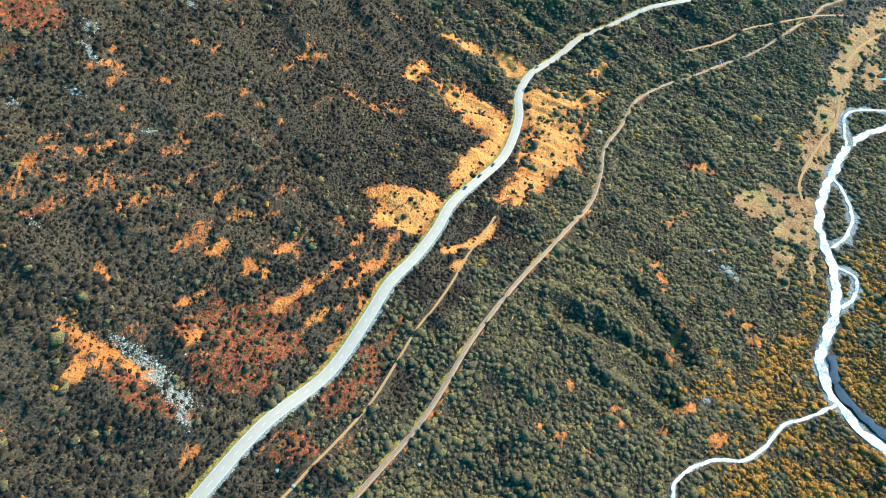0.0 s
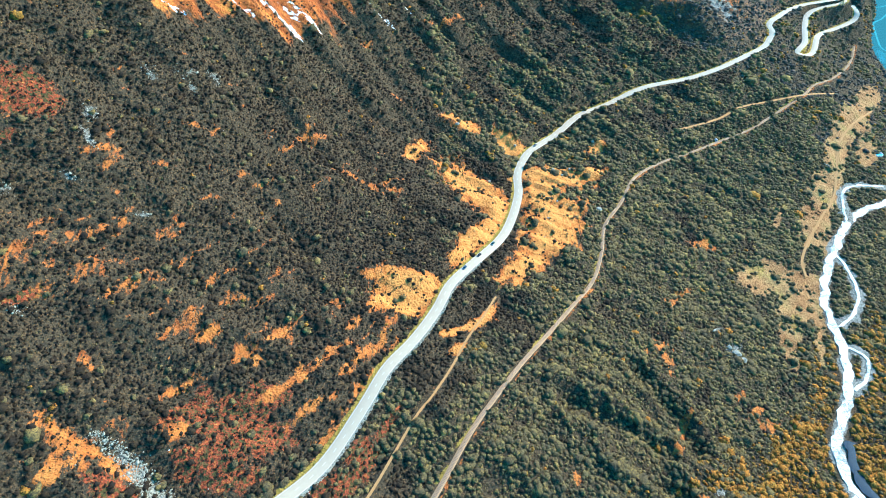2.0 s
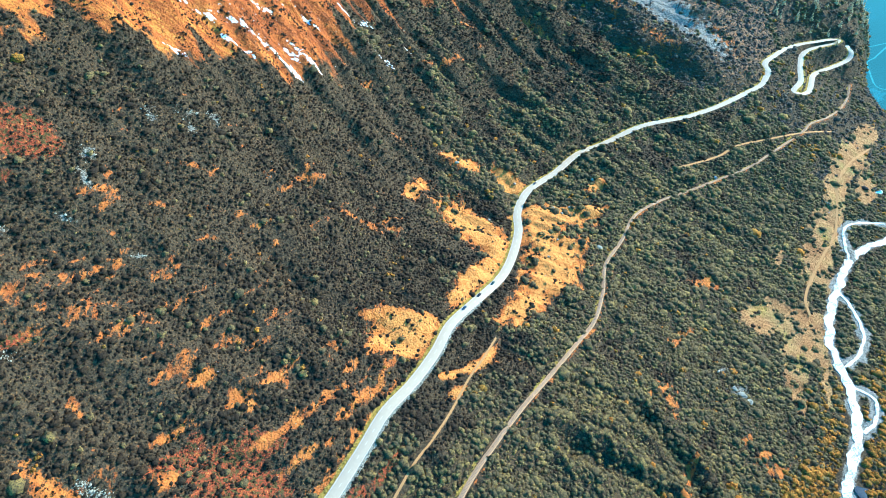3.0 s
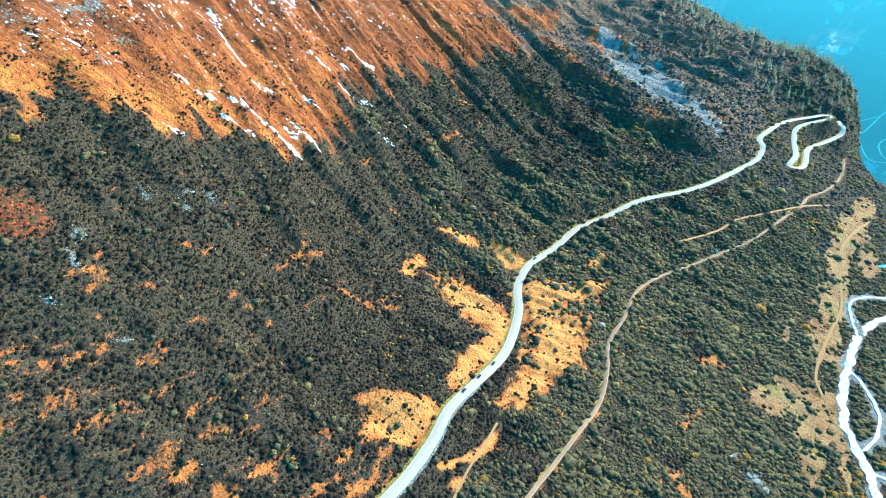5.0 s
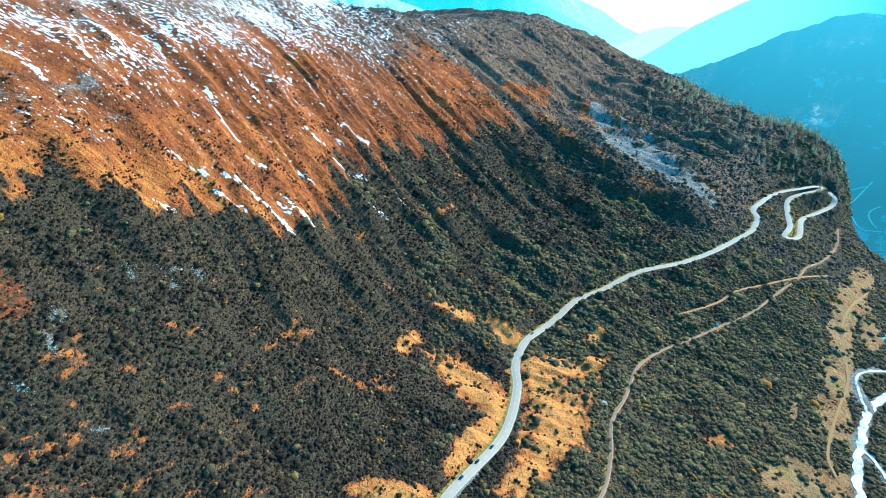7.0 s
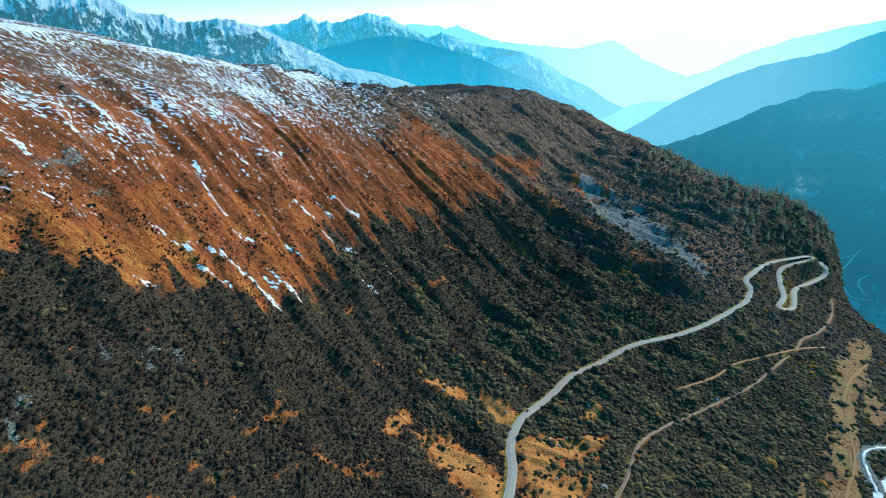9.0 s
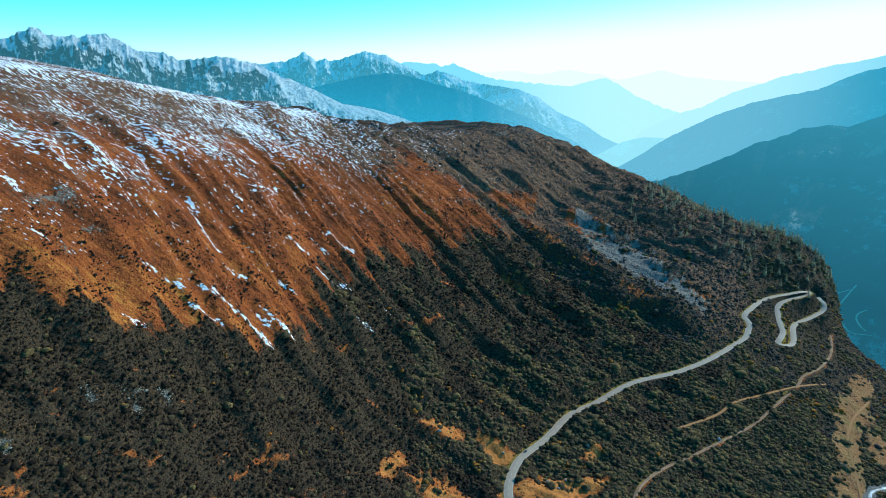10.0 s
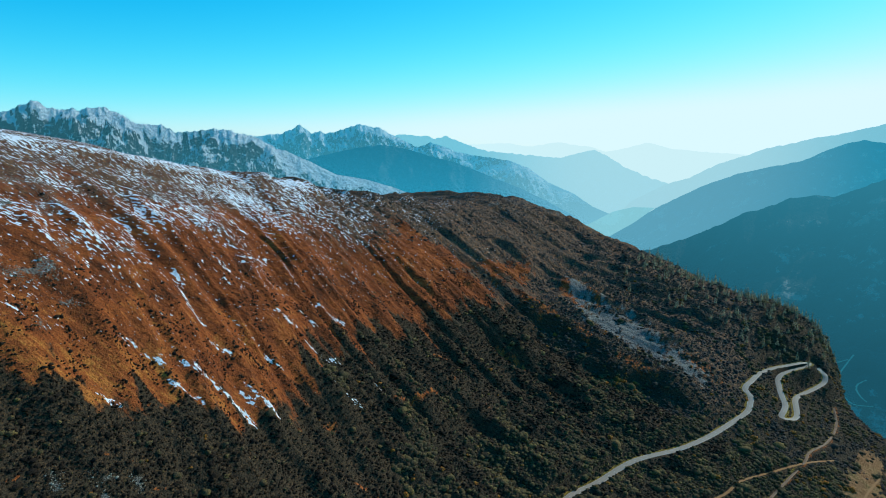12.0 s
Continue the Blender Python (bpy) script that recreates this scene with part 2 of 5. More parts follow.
# ---------------------------------------------------------------- materials
def material(name):
    m = bpy.data.materials.new(name)
    m.use_nodes = True
    nt = m.node_tree
    return m, nt.nodes, nt.links, nt.nodes["Principled BSDF"]


def noise_node(n, l, scale, detail=4, coord=None, rough=0.55):
    t = n.new("ShaderNodeTexNoise")
    t.inputs["Scale"].default_value, t.inputs["Detail"].default_value, t.inputs["Roughness"].default_value = scale, detail, rough
    if coord is not None:
        l.new(coord, t.inputs["Vector"])
    return t.outputs["Fac"]


def ramp(n, l, fac, stops):
    r = n.new("ShaderNodeValToRGB")
    while len(r.color_ramp.elements) < len(stops):
        r.color_ramp.elements.new(0.5)
    for e, (p, c) in zip(r.color_ramp.elements, stops):
        e.position, e.color = p, (*c, 1)
    l.new(fac, r.inputs[0])
    return r.outputs[0]


def mix(n, l, fac, a, b):
    m = n.new("ShaderNodeMix")
    m.data_type = "RGBA"
    for sock, val in ((m.inputs[0], fac), (m.inputs[6], a), (m.inputs[7], b)):
        if isinstance(val, (int, float)):
            sock.default_value = val
        elif isinstance(val, tuple):
            sock.default_value = (*val, 1)
        else:
            l.new(val, sock)
    return m.outputs[2]


def calc(n, l, op, a, b=0.0):
    m = n.new("ShaderNodeMath")
    m.operation = op
    for sock, val in ((m.inputs[0], a), (m.inputs[1], b)):
        if isinstance(val, (int, float)):
            sock.default_value = val
        else:
            l.new(val, sock)
    return m.outputs[0]


def bump(n, l, height, strength, distance, to):
    b = n.new("ShaderNodeBump")
    b.inputs["Strength"].default_value, b.inputs["Distance"].default_value = strength, distance
    l.new(height, b.inputs["Height"])
    l.new(b.outputs[0], to.inputs["Normal"])


def position(n):
    return n.new("ShaderNodeNewGeometry").outputs["Position"]


def plain(name, col, rough=0.8, metal=0.0, var=0.15, scale=2.0):
    m, n, l, p = material(name)
    f = noise_node(n, l, scale, 5, position(n))
    l.new(mix(n, l, f, tuple(c * (1 - var) for c in col), tuple(min(1, c * (1 + var)) for c in col)), p.inputs["Base Color"])
    p.inputs["Roughness"].default_value, p.inputs["Metallic"].default_value = rough, metal
    if rough > 0.6:
        p.inputs["Specular IOR Level"].default_value = 0.12
    return m


def edge_of(n, l, value, lo, hi):
    mr = n.new("ShaderNodeMapRange")
    mr.interpolation_type = "SMOOTHSTEP"
    mr.inputs[1].default_value, mr.inputs[2].default_value = lo, hi
    l.new(value, mr.inputs[0])
    return mr.outputs[0]


def make_ground_material():
    m, n, l, p = material("mountain_ground")
    pos = position(n)
    att = n.new("ShaderNodeAttribute")
    att.attribute_name = "cover"
    sep = n.new("ShaderNodeSeparateColor")
    l.new(att.outputs["Color"], sep.inputs[0])
    att2 = n.new("ShaderNodeAttribute")
    att2.attribute_name = "cover_more"
    sep2 = n.new("ShaderNodeSeparateColor")
    l.new(att2.outputs["Color"], sep2.inputs[0])
    fine, mid, big = noise_node(n, l, 0.9, 6, pos, 0.65), noise_node(n, l, 0.16, 5, pos, 0.6), noise_node(n, l, 0.03, 4, pos)
    att3 = n.new("ShaderNodeAttribute")
    att3.attribute_name = "cover_verge_shade"
    sep3 = n.new("ShaderNodeSeparateColor")
    l.new(att3.outputs["Color"], sep3.inputs[0])
    heath = ramp(n, l, fine, ((0.3, (0.042, 0.032, 0.022)), (0.5, (0.061, 0.044, 0.027)), (0.62, (0.108, 0.065, 0.030)), (0.76, (0.30, 0.13, 0.042))))
    moor = ramp(n, l, calc(n, l, "ADD", calc(n, l, "MULTIPLY", fine, 0.6), calc(n, l, "MULTIPLY", mid, 0.4)), ((0.36, (0.050, 0.038, 0.031)), (0.47, (0.10, 0.068, 0.048)), (0.55, (0.19, 0.105, 0.056)), (0.63, (0.42, 0.17, 0.055))))
    green = ramp(n, l, fine, ((0.3, (0.15, 0.10, 0.025)), (0.6, (0.30, 0.195, 0.04)), (0.8, (0.40, 0.26, 0.06))))
    core = calc(n, l, "ADD", calc(n, l, "MULTIPLY", sep.outputs[0], 0.55), calc(n, l, "MULTIPLY", mid, 0.55))
    grass = ramp(n, l, core, ((0.34, (0.15, 0.038, 0.016)), (0.50, (0.29, 0.078, 0.022)), (0.64, (0.46, 0.140, 0.032)), (0.8, (0.56, 0.215, 0.054))))
    grass = mix(n, l, edge_of(n, l, fine, 0.52, 0.70), grass, (0.22, 0.10, 0.036))
    fall = n.new("ShaderNodeMapping")
    fall.inputs["Rotation"].default_value = (0, 0, AXIS + math.pi / 2)
    fall.inputs["Scale"].default_value = (0.014, 0.11, 0.05)
    l.new(pos, fall.inputs["Vector"])
    furrow = noise_node(n, l, 1.0, 5, fall.outputs[0], 0.6)
    tuft = noise_node(n, l, 0.42, 6, pos, 0.72)
    comb = n.new("ShaderNodeMapping")
    comb.inputs["Rotation"].default_value = (0, 0, AXIS + math.pi / 2)
    comb.inputs["Scale"].default_value = (0.045, 0.55, 0.1)
    l.new(pos, comb.inputs["Vector"])
    blades = noise_node(n, l, 1.0, 5, comb.outputs[0], 0.65)
    tuft = calc(n, l, "ADD", calc(n, l, "MULTIPLY", tuft, 0.55), calc(n, l, "MULTIPLY", blades, 0.55))
    tone = calc(n, l, "ADD", calc(n, l, "MULTIPLY", tuft, 0.52), calc(n, l, "ADD", calc(n, l, "MULTIPLY", big, 0.20), calc(n, l, "MULTIPLY", furrow, 0.24)))
    att4 = n.new("ShaderNodeAttribute")
    att4.attribute_name = "cover_gold"
    tone = calc(n, l, "ADD", tone, calc(n, l, "MULTIPLY", att4.outputs["Fac"], 0.05))
    alp = ramp(n, l, tone, ((0.37, (0.044, 0.023, 0.016)), (0.44, (0.115, 0.038, 0.017)), (0.50, (0.25, 0.064, 0.020)), (0.56, (0.39, 0.102, 0.026)), (0.65, (0.60, 0.225, 0.044))))
    alp = mix(n, l, calc(n, l, "MULTIPLY", edge_of(n, l, fine, 0.50, 0.66), 0.7), alp, (0.11, 0.046, 0.017))
    rock = ramp(n, l, fine, ((0.3, (0.095, 0.088, 0.072)), (0.5, (0.19, 0.175, 0.145)), (0.65, (0.29, 0.265, 0.215)), (0.8, (0.42, 0.385, 0.32))))
    spot = noise_node(n, l, 0.45, 5, pos, 0.7)
    red = ramp(n, l, spot, ((0.32, (0.035, 0.040, 0.016)), (0.45, (0.085, 0.06, 0.022)), (0.54, (0.22, 0.04, 0.022)), (0.62, (0.30, 0.085, 0.025)), (0.72, (0.36, 0.19, 0.06))))

    def edge(channel, lo=0.42, hi=0.58, wob=0.45, src=None):
        f = calc(n, l, "ADD", channel, calc(n, l, "MULTIPLY", calc(n, l, "SUBTRACT", src or fine, 0.5), wob))
        mr = n.new("ShaderNodeMapRange")
        mr.interpolation_type = "SMOOTHSTEP"
        mr.inputs[1].default_value, mr.inputs[2].default_value = lo, hi
        l.new(f, mr.inputs[0])
        return mr.outputs[0]

    c = mix(n, l, edge(sep2.outputs[1], 0.35, 0.65, 0.8, mid), heath, alp)
    c = mix(n, l, edge(sep2.outputs[2], 0.3, 0.7, 0.8, mid), c, moor)
    c = mix(n, l, edge(sep2.outputs[0], 0.35, 0.65, 0.9), c, red)
    lie = n.new("ShaderNodeMapping")
    lie.inputs["Rotation"].default_value = (0, 0, AXIS)
    lie.inputs["Scale"].default_value = (0.55, 0.09, 0.3)
    l.new(pos, lie.inputs["Vector"])
    lane = calc(n, l, "ADD", calc(n, l, "MULTIPLY", noise_node(n, l, 1.0, 5, lie.outputs[0], 0.6), 0.65), calc(n, l, "MULTIPLY", fine, 0.35))
    c = mix(n, l, edge(sep.outputs[0], 0.42, 0.58, 1.9, lane), c, grass)
    tan_grass = ramp(n, l, calc(n, l, "ADD", calc(n, l, "MULTIPLY", big, 0.55), calc(n, l, "MULTIPLY", fine, 0.45)), ((0.38, (0.19, 0.085, 0.032)), (0.47, (0.30, 0.145, 0.058)), (0.55, (0.34, 0.180, 0.072)), (0.64, (0.24, 0.175, 0.050))))
    c = mix(n, l, edge(sep3.outputs[1], 0.35, 0.6, 0.9), c, tan_grass)
    # third channel: the far valley's shade painted as dark green ground
    c = mix(n, l, edge(sep3.outputs[2], 0.4, 0.6, 0.5), c, ramp(n, l, fine, ((0.35, (0.012, 0.020, 0.015)), (0.6, (0.030, 0.042, 0.026)))))
    c = mix(n, l, edge(sep3.outputs[0], 0.4, 0.6, 0.7), c, green)
    c = mix(n, l, edge(sep.outputs[1], 0.4, 0.6, 0.9), c, rock)
    turn = n.new("ShaderNodeMapping")
    turn.vector_type = "POINT"
    turn.inputs["Rotation"].default_value = (0, 0, AXIS + math.pi / 2)
    turn.inputs["Scale"].default_value = (0.22, 0.70, 0.3)
    l.new(pos, turn.inputs["Vector"])
    streak = noise_node(n, l, 1.0, 4, turn.outputs[0], 0.52)
    snow_f = edge(sep.outputs[2], 0.492, 0.508, 1.75, streak)
    c = mix(n, l, snow_f, c, (0.93, 0.93, 0.94))
    l.new(c, p.inputs["Base Color"])
    p.inputs["Roughness"].default_value = 0.9
    p.inputs["Specular IOR Level"].default_value = 0.04
    bump(n, l, calc(n, l, "ADD", fine, calc(n, l, "MULTIPLY", mid, 3.0)), 0.9, 1.2, p)
    return m


def make_shrub_material(name, stops, dark, leaf=0.3):
    """Leaf masses: a tone for each spray and each patch, broken up by small clumps of leaves, with shade painted dark
    in the gaps between them.
    """
    m, n, l, p = material(name)
    geo = n.new("ShaderNodeNewGeometry")
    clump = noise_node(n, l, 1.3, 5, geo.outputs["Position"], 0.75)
    bush = noise_node(n, l, 0.22, 2, geo.outputs["Position"])
    patch = noise_node(n, l, 0.02, 3, geo.outputs["Position"])
    tone = calc(n, l, "ADD", calc(n, l, "MULTIPLY", geo.outputs["Random Per Island"], 0.42), calc(n, l, "MULTIPLY", patch, 0.40))
    tone = calc(n, l, "ADD", tone, calc(n, l, "MULTIPLY", calc(n, l, "SUBTRACT", bush, 0.4), 0.75))
    col = ramp(n, l, tone, stops)
    # the clumps' low parts get painted shade in the base colour
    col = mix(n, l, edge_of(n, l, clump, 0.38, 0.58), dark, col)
    l.new(col, p.inputs["Base Color"])
    p.inputs["Roughness"].default_value = 0.85
    p.inputs["Specular IOR Level"].default_value = 0.03
    bump(n, l, clump, 0.8, 1.0, p)
    through_leaf, both = n.new("ShaderNodeBsdfTranslucent"), n.new("ShaderNodeMixShader")
    l.new(col, through_leaf.inputs[0])
    both.inputs[0].default_value = leaf
    l.new(p.outputs[0], both.inputs[1])
    l.new(through_leaf.outputs[0], both.inputs[2])
    l.new(both.outputs[0], n["Material Output"].inputs[0])
    return m


ground_mat = make_ground_material()
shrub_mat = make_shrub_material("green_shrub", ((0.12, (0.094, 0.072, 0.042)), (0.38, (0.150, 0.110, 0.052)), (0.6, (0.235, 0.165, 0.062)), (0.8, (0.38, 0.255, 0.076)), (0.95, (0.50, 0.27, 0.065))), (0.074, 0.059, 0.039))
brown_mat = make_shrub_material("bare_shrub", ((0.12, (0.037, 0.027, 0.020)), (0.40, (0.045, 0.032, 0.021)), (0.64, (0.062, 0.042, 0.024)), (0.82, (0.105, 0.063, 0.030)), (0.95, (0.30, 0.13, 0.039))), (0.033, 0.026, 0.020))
# shrub tones made lighter and greyer to stand in for haze on the spur
hazed_heath_mat = make_shrub_material("hazed_heath", ((0.12, (0.09, 0.075, 0.062)), (0.45, (0.14, 0.115, 0.088)), (0.7, (0.20, 0.155, 0.105)), (0.9, (0.36, 0.20, 0.09))), (0.065, 0.055, 0.047), 0.4)
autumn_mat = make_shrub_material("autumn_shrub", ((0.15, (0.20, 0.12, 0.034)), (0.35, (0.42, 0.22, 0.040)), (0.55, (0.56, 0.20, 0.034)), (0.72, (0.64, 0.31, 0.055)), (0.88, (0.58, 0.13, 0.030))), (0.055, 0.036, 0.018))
asphalt = plain("worn_asphalt", (0.365, 0.283, 0.198), 0.65, 0, 0.12, 0.6)
asphalt.node_tree.nodes["Principled BSDF"].inputs["Specular IOR Level"].default_value = 0.25
white_paint = plain("road_paint", (0.52, 0.49, 0.44), 0.6, 0, 0.06)
gravel = plain("track_gravel", (0.36, 0.205, 0.105), 0.9, 0, 0.25, 1.2)
dirt = plain("path_dirt", (0.37, 0.185, 0.07), 0.95, 0, 0.25, 0.8)
steel = plain("rail_steel", (0.22, 0.17, 0.14), 0.5, 0.8, 0.2)
stone = plain("pale_stone", (0.27, 0.245, 0.185), 0.9, 0, 0.4, 0.7)


def make_water(name="foam_glitter_water", stops=None):
    m, n, l, p = material(name)
    f = calc(n, l, "ADD", calc(n, l, "MULTIPLY", noise_node(n, l, 0.7, 6, position(n), 0.75), 0.6), calc(n, l, "MULTIPLY", noise_node(n, l, 0.06, 3, position(n)), 0.4))
    # the pale stops hold foam and the sun's glitter as base colour
    l.new(ramp(n, l, f, stops or ((0.40, (0.07, 0.10, 0.11)), (0.46, (0.26, 0.29, 0.29)), (0.51, (0.56, 0.57, 0.55)), (0.58, (0.82, 0.82, 0.79)))), p.inputs["Base Color"])
    p.inputs["Roughness"].default_value = 0.45
    p.inputs["Specular IOR Level"].default_value = 0.3
    bump(n, l, noise_node(n, l, 1.5, 4, position(n)), 0.6, 0.4, p)
    return m


water_mat = make_water()
# deep water with the bank trees' shade painted into its dark blue
shaded_pool_mat = make_water("shaded_deep_water", ((0.50, (0.008, 0.030, 0.050)), (0.62, (0.016, 0.050, 0.075)), (0.72, (0.20, 0.25, 0.27))))
shaded_pool_mat.node_tree.nodes["Principled BSDF"].inputs["Specular IOR Level"].default_value = 0.05
river_gravel = plain("river_gravel", (0.42, 0.41, 0.39), 0.9, 0, 0.25, 0.5)


# ---------------------------------------------------------------- mesh helpers
def mesh_object(name, verts, faces, mat, smooth_faces=False, parent=None, label=""):
    """faces: an array of triangles or quads."""
    verts, faces = np.asarray(verts, np.float32), np.asarray(faces, np.int32)
    me = bpy.data.meshes.new(name)
    me.vertices.add(len(verts))
    me.vertices.foreach_set("co", verts.ravel())
    k = faces.shape[1]
    me.loops.add(faces.size)
    me.loops.foreach_set("vertex_index", faces.ravel())
    me.polygons.add(len(faces))
    me.polygons.foreach_set("loop_start", np.arange(0, faces.size, k, dtype=np.int32))
    if smooth_faces:
        me.polygons.foreach_set("use_smooth", np.ones(len(faces), bool))
    me.update(calc_edges=True)
    me.materials.append(mat)
    ob = new(name, me)
    if parent:
        ob.parent = parent
    return tagged(ob, label)


def grid_faces(nu, nv):
    i = np.arange(nu - 1)[:, None] * nv + np.arange(nv - 1)[None]
    return np.stack([i, i + nv, i + nv + 1, i + 1], -1).reshape(-1, 4)


def strip(line, offsets, lift):
    """Verts and faces of a band along a line; offsets to its left in metres with heights over it."""
    t = np.gradient(line[:, :2], axis=0)
    t /= np.linalg.norm(t, axis=1)[:, None] + 1e-9
    nrm = np.stack([-t[:, 1], t[:, 0]], 1)
    vs = np.empty((len(line), len(offsets), 3))
    for k, (o, h) in enumerate(zip(offsets, lift)):
        o = np.asarray(o)
        vs[:, k, :2] = line[:, :2] + nrm * (o[:, None] if o.ndim else o)
        vs[:, k, 2] = line[:, 2] + h
    return vs.reshape(-1, 3), grid_faces(len(line), len(offsets))[:, ::-1]


# ---------------------------------------------------------------- ground
def axis_steps(marks):
    """Even steps inside each stretch: (from, to, step)."""
    out = []
    for a, b, s in marks:
        out.append(np.arange(a, b, s))
    return np.concatenate(out + [[marks[-1][1]]])


u_steps = axis_steps([(-300, -60, 12), (-60, 520, 2.2), (520, 720, 2.6), (720, 1150, 3.6), (1150, 1500, 6), (1500, 2200, 14), (2200, 4300, 70)])
v_steps = axis_steps([(-2300, -900, 60), (-900, -260, 20), (-260, -150, 5), (-150, 420, 2.2), (420, 640, 2.6), (640, 900, 6), (900, 1800, 25)])
GU, GV = np.meshgrid(u_steps, v_steps, indexing="ij")
GX, GY = to_xy(GU, GV)
GZ = ground_height(GX, GY)


def blob(x, y, cx, cy, rx, ry, turn=0.0, seed=0, rag=0.35):
    """1 inside a ragged oval, falling to 0 outside it."""
    out, shape = np.zeros(x.size), x.shape
    x, y = np.ravel(x), np.ravel(y)
    near = np.nonzero(np.hypot(x - cx, y - cy) < 2.2 * max(rx, ry) + 8)[0]
    x, y = x[near], y[near]
    c, s = math.cos(radians(turn)), math.sin(radians(turn))
    dx, dy = x - cx, y - cy
    a, b = (dx * c + dy * s) / rx, (-dx * s + dy * c) / ry
    r = np.sqrt(a * a + b * b) + rag * (1.5 * fbm(x / 15, y / 15, 4, 60 + seed % 7, 0.6) + 2.0 * fbm((x * 0.57 + y * 0.82) / 13, (y * 0.57 - x * 0.82) / 5, 3, 61 + seed % 7, 0.6))
    out[near] = np.clip(1.5 - r, 0, 1)
    return out.reshape(shape)


# ovals on the ground: x, y, half length, half width, turn of the long side in degrees
CLEARINGS_ROAD = [(-12, 314, 23, 9, -168), (-19, 299, 19, 11, -142), (-6, 299, 15, 6, -126), (40, 441, 28, 19, 139), (60, 424, 21, 12, 81), (45, 383, 28, 8, -129),
    (27, 355, 16, 5, -126), (84, 522, 16, 11, 170), (35, 516, 17, 8, -157), (122, 485, 32, 15, -167), (104, 454, 29, 15, 76), (113, 432, 33, 13, -141),
    (103, 402, 33, 15, -136), (75, 359, 29, 9, -128), (163, 502, 18, 6, -142), (174, 541, 16, 4, -139), (-5, 456, 18, 5, -112), (27, 287, 20, 3, -149),
    (39, 299, 17, 3, -127), (19, 268, 9, 3, -136)]
CLEARINGS_SLOPE = [(-48, 387, 11, 3, -176), (-27, 399, 17, 3, -128), (-35, 385, 8, 2, -162), (-21, 395, 8, 3, -151), (-79, 401, 18, 1, -113), (-74, 397, 17, 1, -115),
    (-89, 375, 6, 1, -131), (-99, 378, 5, 2, -118), (-125, 355, 8, 2, -109), (-137, 346, 8, 1, -145), (-166, 303, 10, 3, -142), (-163, 298, 13, 1, -121),
    (-166, 315, 6, 2, -100), (-144, 313, 5, 1, -144), (-99, 338, 8, 1, -132), (-110, 338, 5, 1, -124)]
CLEARINGS_LEFT = [(-181, 261, 7, 2, -117), (-184, 243, 13, 1, -115), (-187, 229, 11, 1, -123), (-189, 220, 7, 1, -126), (-176, 239, 8, 1, -114), (-169, 243, 8, 2, 88),
    (-163, 241, 9, 1, -124), (-176, 225, 6, 1, -130), (-86, 287, 5, 3, 73), (-80, 285, 9, 1, -117), (-98, 293, 10, 1, -122), (-108, 258, 8, 1, -143),
    (-126, 273, 20, 1, -129), (-139, 279, 13, 1, -129), (-90, 266, 17, 1, -139), (-122, 242, 12, 1, -130), (-114, 267, 14, 1, -128), (-51, 279, 8, 3, -121),
    (-146, 246, 12, 1, -124), (-126, 231, 17, 1, -134)]
HEATH_LANES = [(-98, 229, 8, 6, -179), (-121, 205, 15, 2, -137), (-75, 221, 19, 3, -132), (-56, 242, 26, 2, -129), (-47, 265, 11, 4, -118), (-63, 211, 19, 1, -136),
    (-51, 203, 20, 2, -122), (-37, 234, 18, 2, -116), (-24, 270, 22, 3, -113), (-83, 247, 16, 2, -126), (-166, 169, 6, 1, -131), (-156, 201, 3, 1, -131),
    (-119, 182, 8, 4, -122), (-40, 245, 20, 1, -125), (-114, 233, 12, 1, -136), (-113, 132, 7, 1, -137), (-24, 252, 17, 2, -116), (-7, 272, 9, 2, -118)]
GOLD_BANK = [(-152, 168, 13, 5, 161), (-141, 165, 10, 4, 151), (-155, 158, 8, 2, -139), (-133, 165, 5, 3, 149)]
RED_HEATH = [(-92, 192, 19, 14, -165), (-101, 174, 16, 10, -176), (-115, 195, 13, 7, -124), (-85, 211, 11, 7, -157), (-136, 152, 11, 6, 157), (-121, 148, 9, 4, 169),
    (-21, 214, 16, 3, 54), (-36, 189, 12, 7, 57), (-49, 170, 12, 7, -140), (-71, 140, 12, 7, -145), (-201, 309, 13, 10, 82), (-191, 312, 10, 7, 78),
    (-181, 219, 9, 2, -136), (-201, 286, 7, 3, -139), (-96, 206, 11, 5, -163)]
LOWER_GRASS = [(213, 379, 23, 5, -139), (265, 449, 25, 5, -172), (263, 452, 11, 6, -142), (178, 308, 15, 7, 91), (163, 309, 9, 3, -154), (172, 247, 25, 4, 60),
    (168, 198, 15, 5, -164), (183, 179, 15, 5, -147), (109, 185, 9, 3, -145), (111, 176, 4, 3, -132), (73, 163, 6, 3, -127), (60, 167, 4, 3, 173), (88, 156, 5, 3, 97),
    (83, 199, 7, 3, 93), (144, 179, 8, 2, -166), (239, 273, 12, 7, -153), (235, 288, 7, 4, -164), (245, 264, 11, 5, -164)]
MEADOWS = [(317, 423, 32, 18, -156), (344, 407, 41, 20, 56), (311, 369, 34, 8, 65), (305, 337, 29, 4, 59), (342, 366, 38, 5, 64), (412, 514, 29, 16, -125),
    (451, 571, 45, 16, 52), (500, 643, 60, 15, 58), (553, 706, 46, 19, -134), (611, 770, 38, 14, -136), (542, 647, 32, 13, 51), (364, 506, 19, 3, 57),
    (405, 482, 20, 9, 57), (388, 486, 15, 8, 46)]
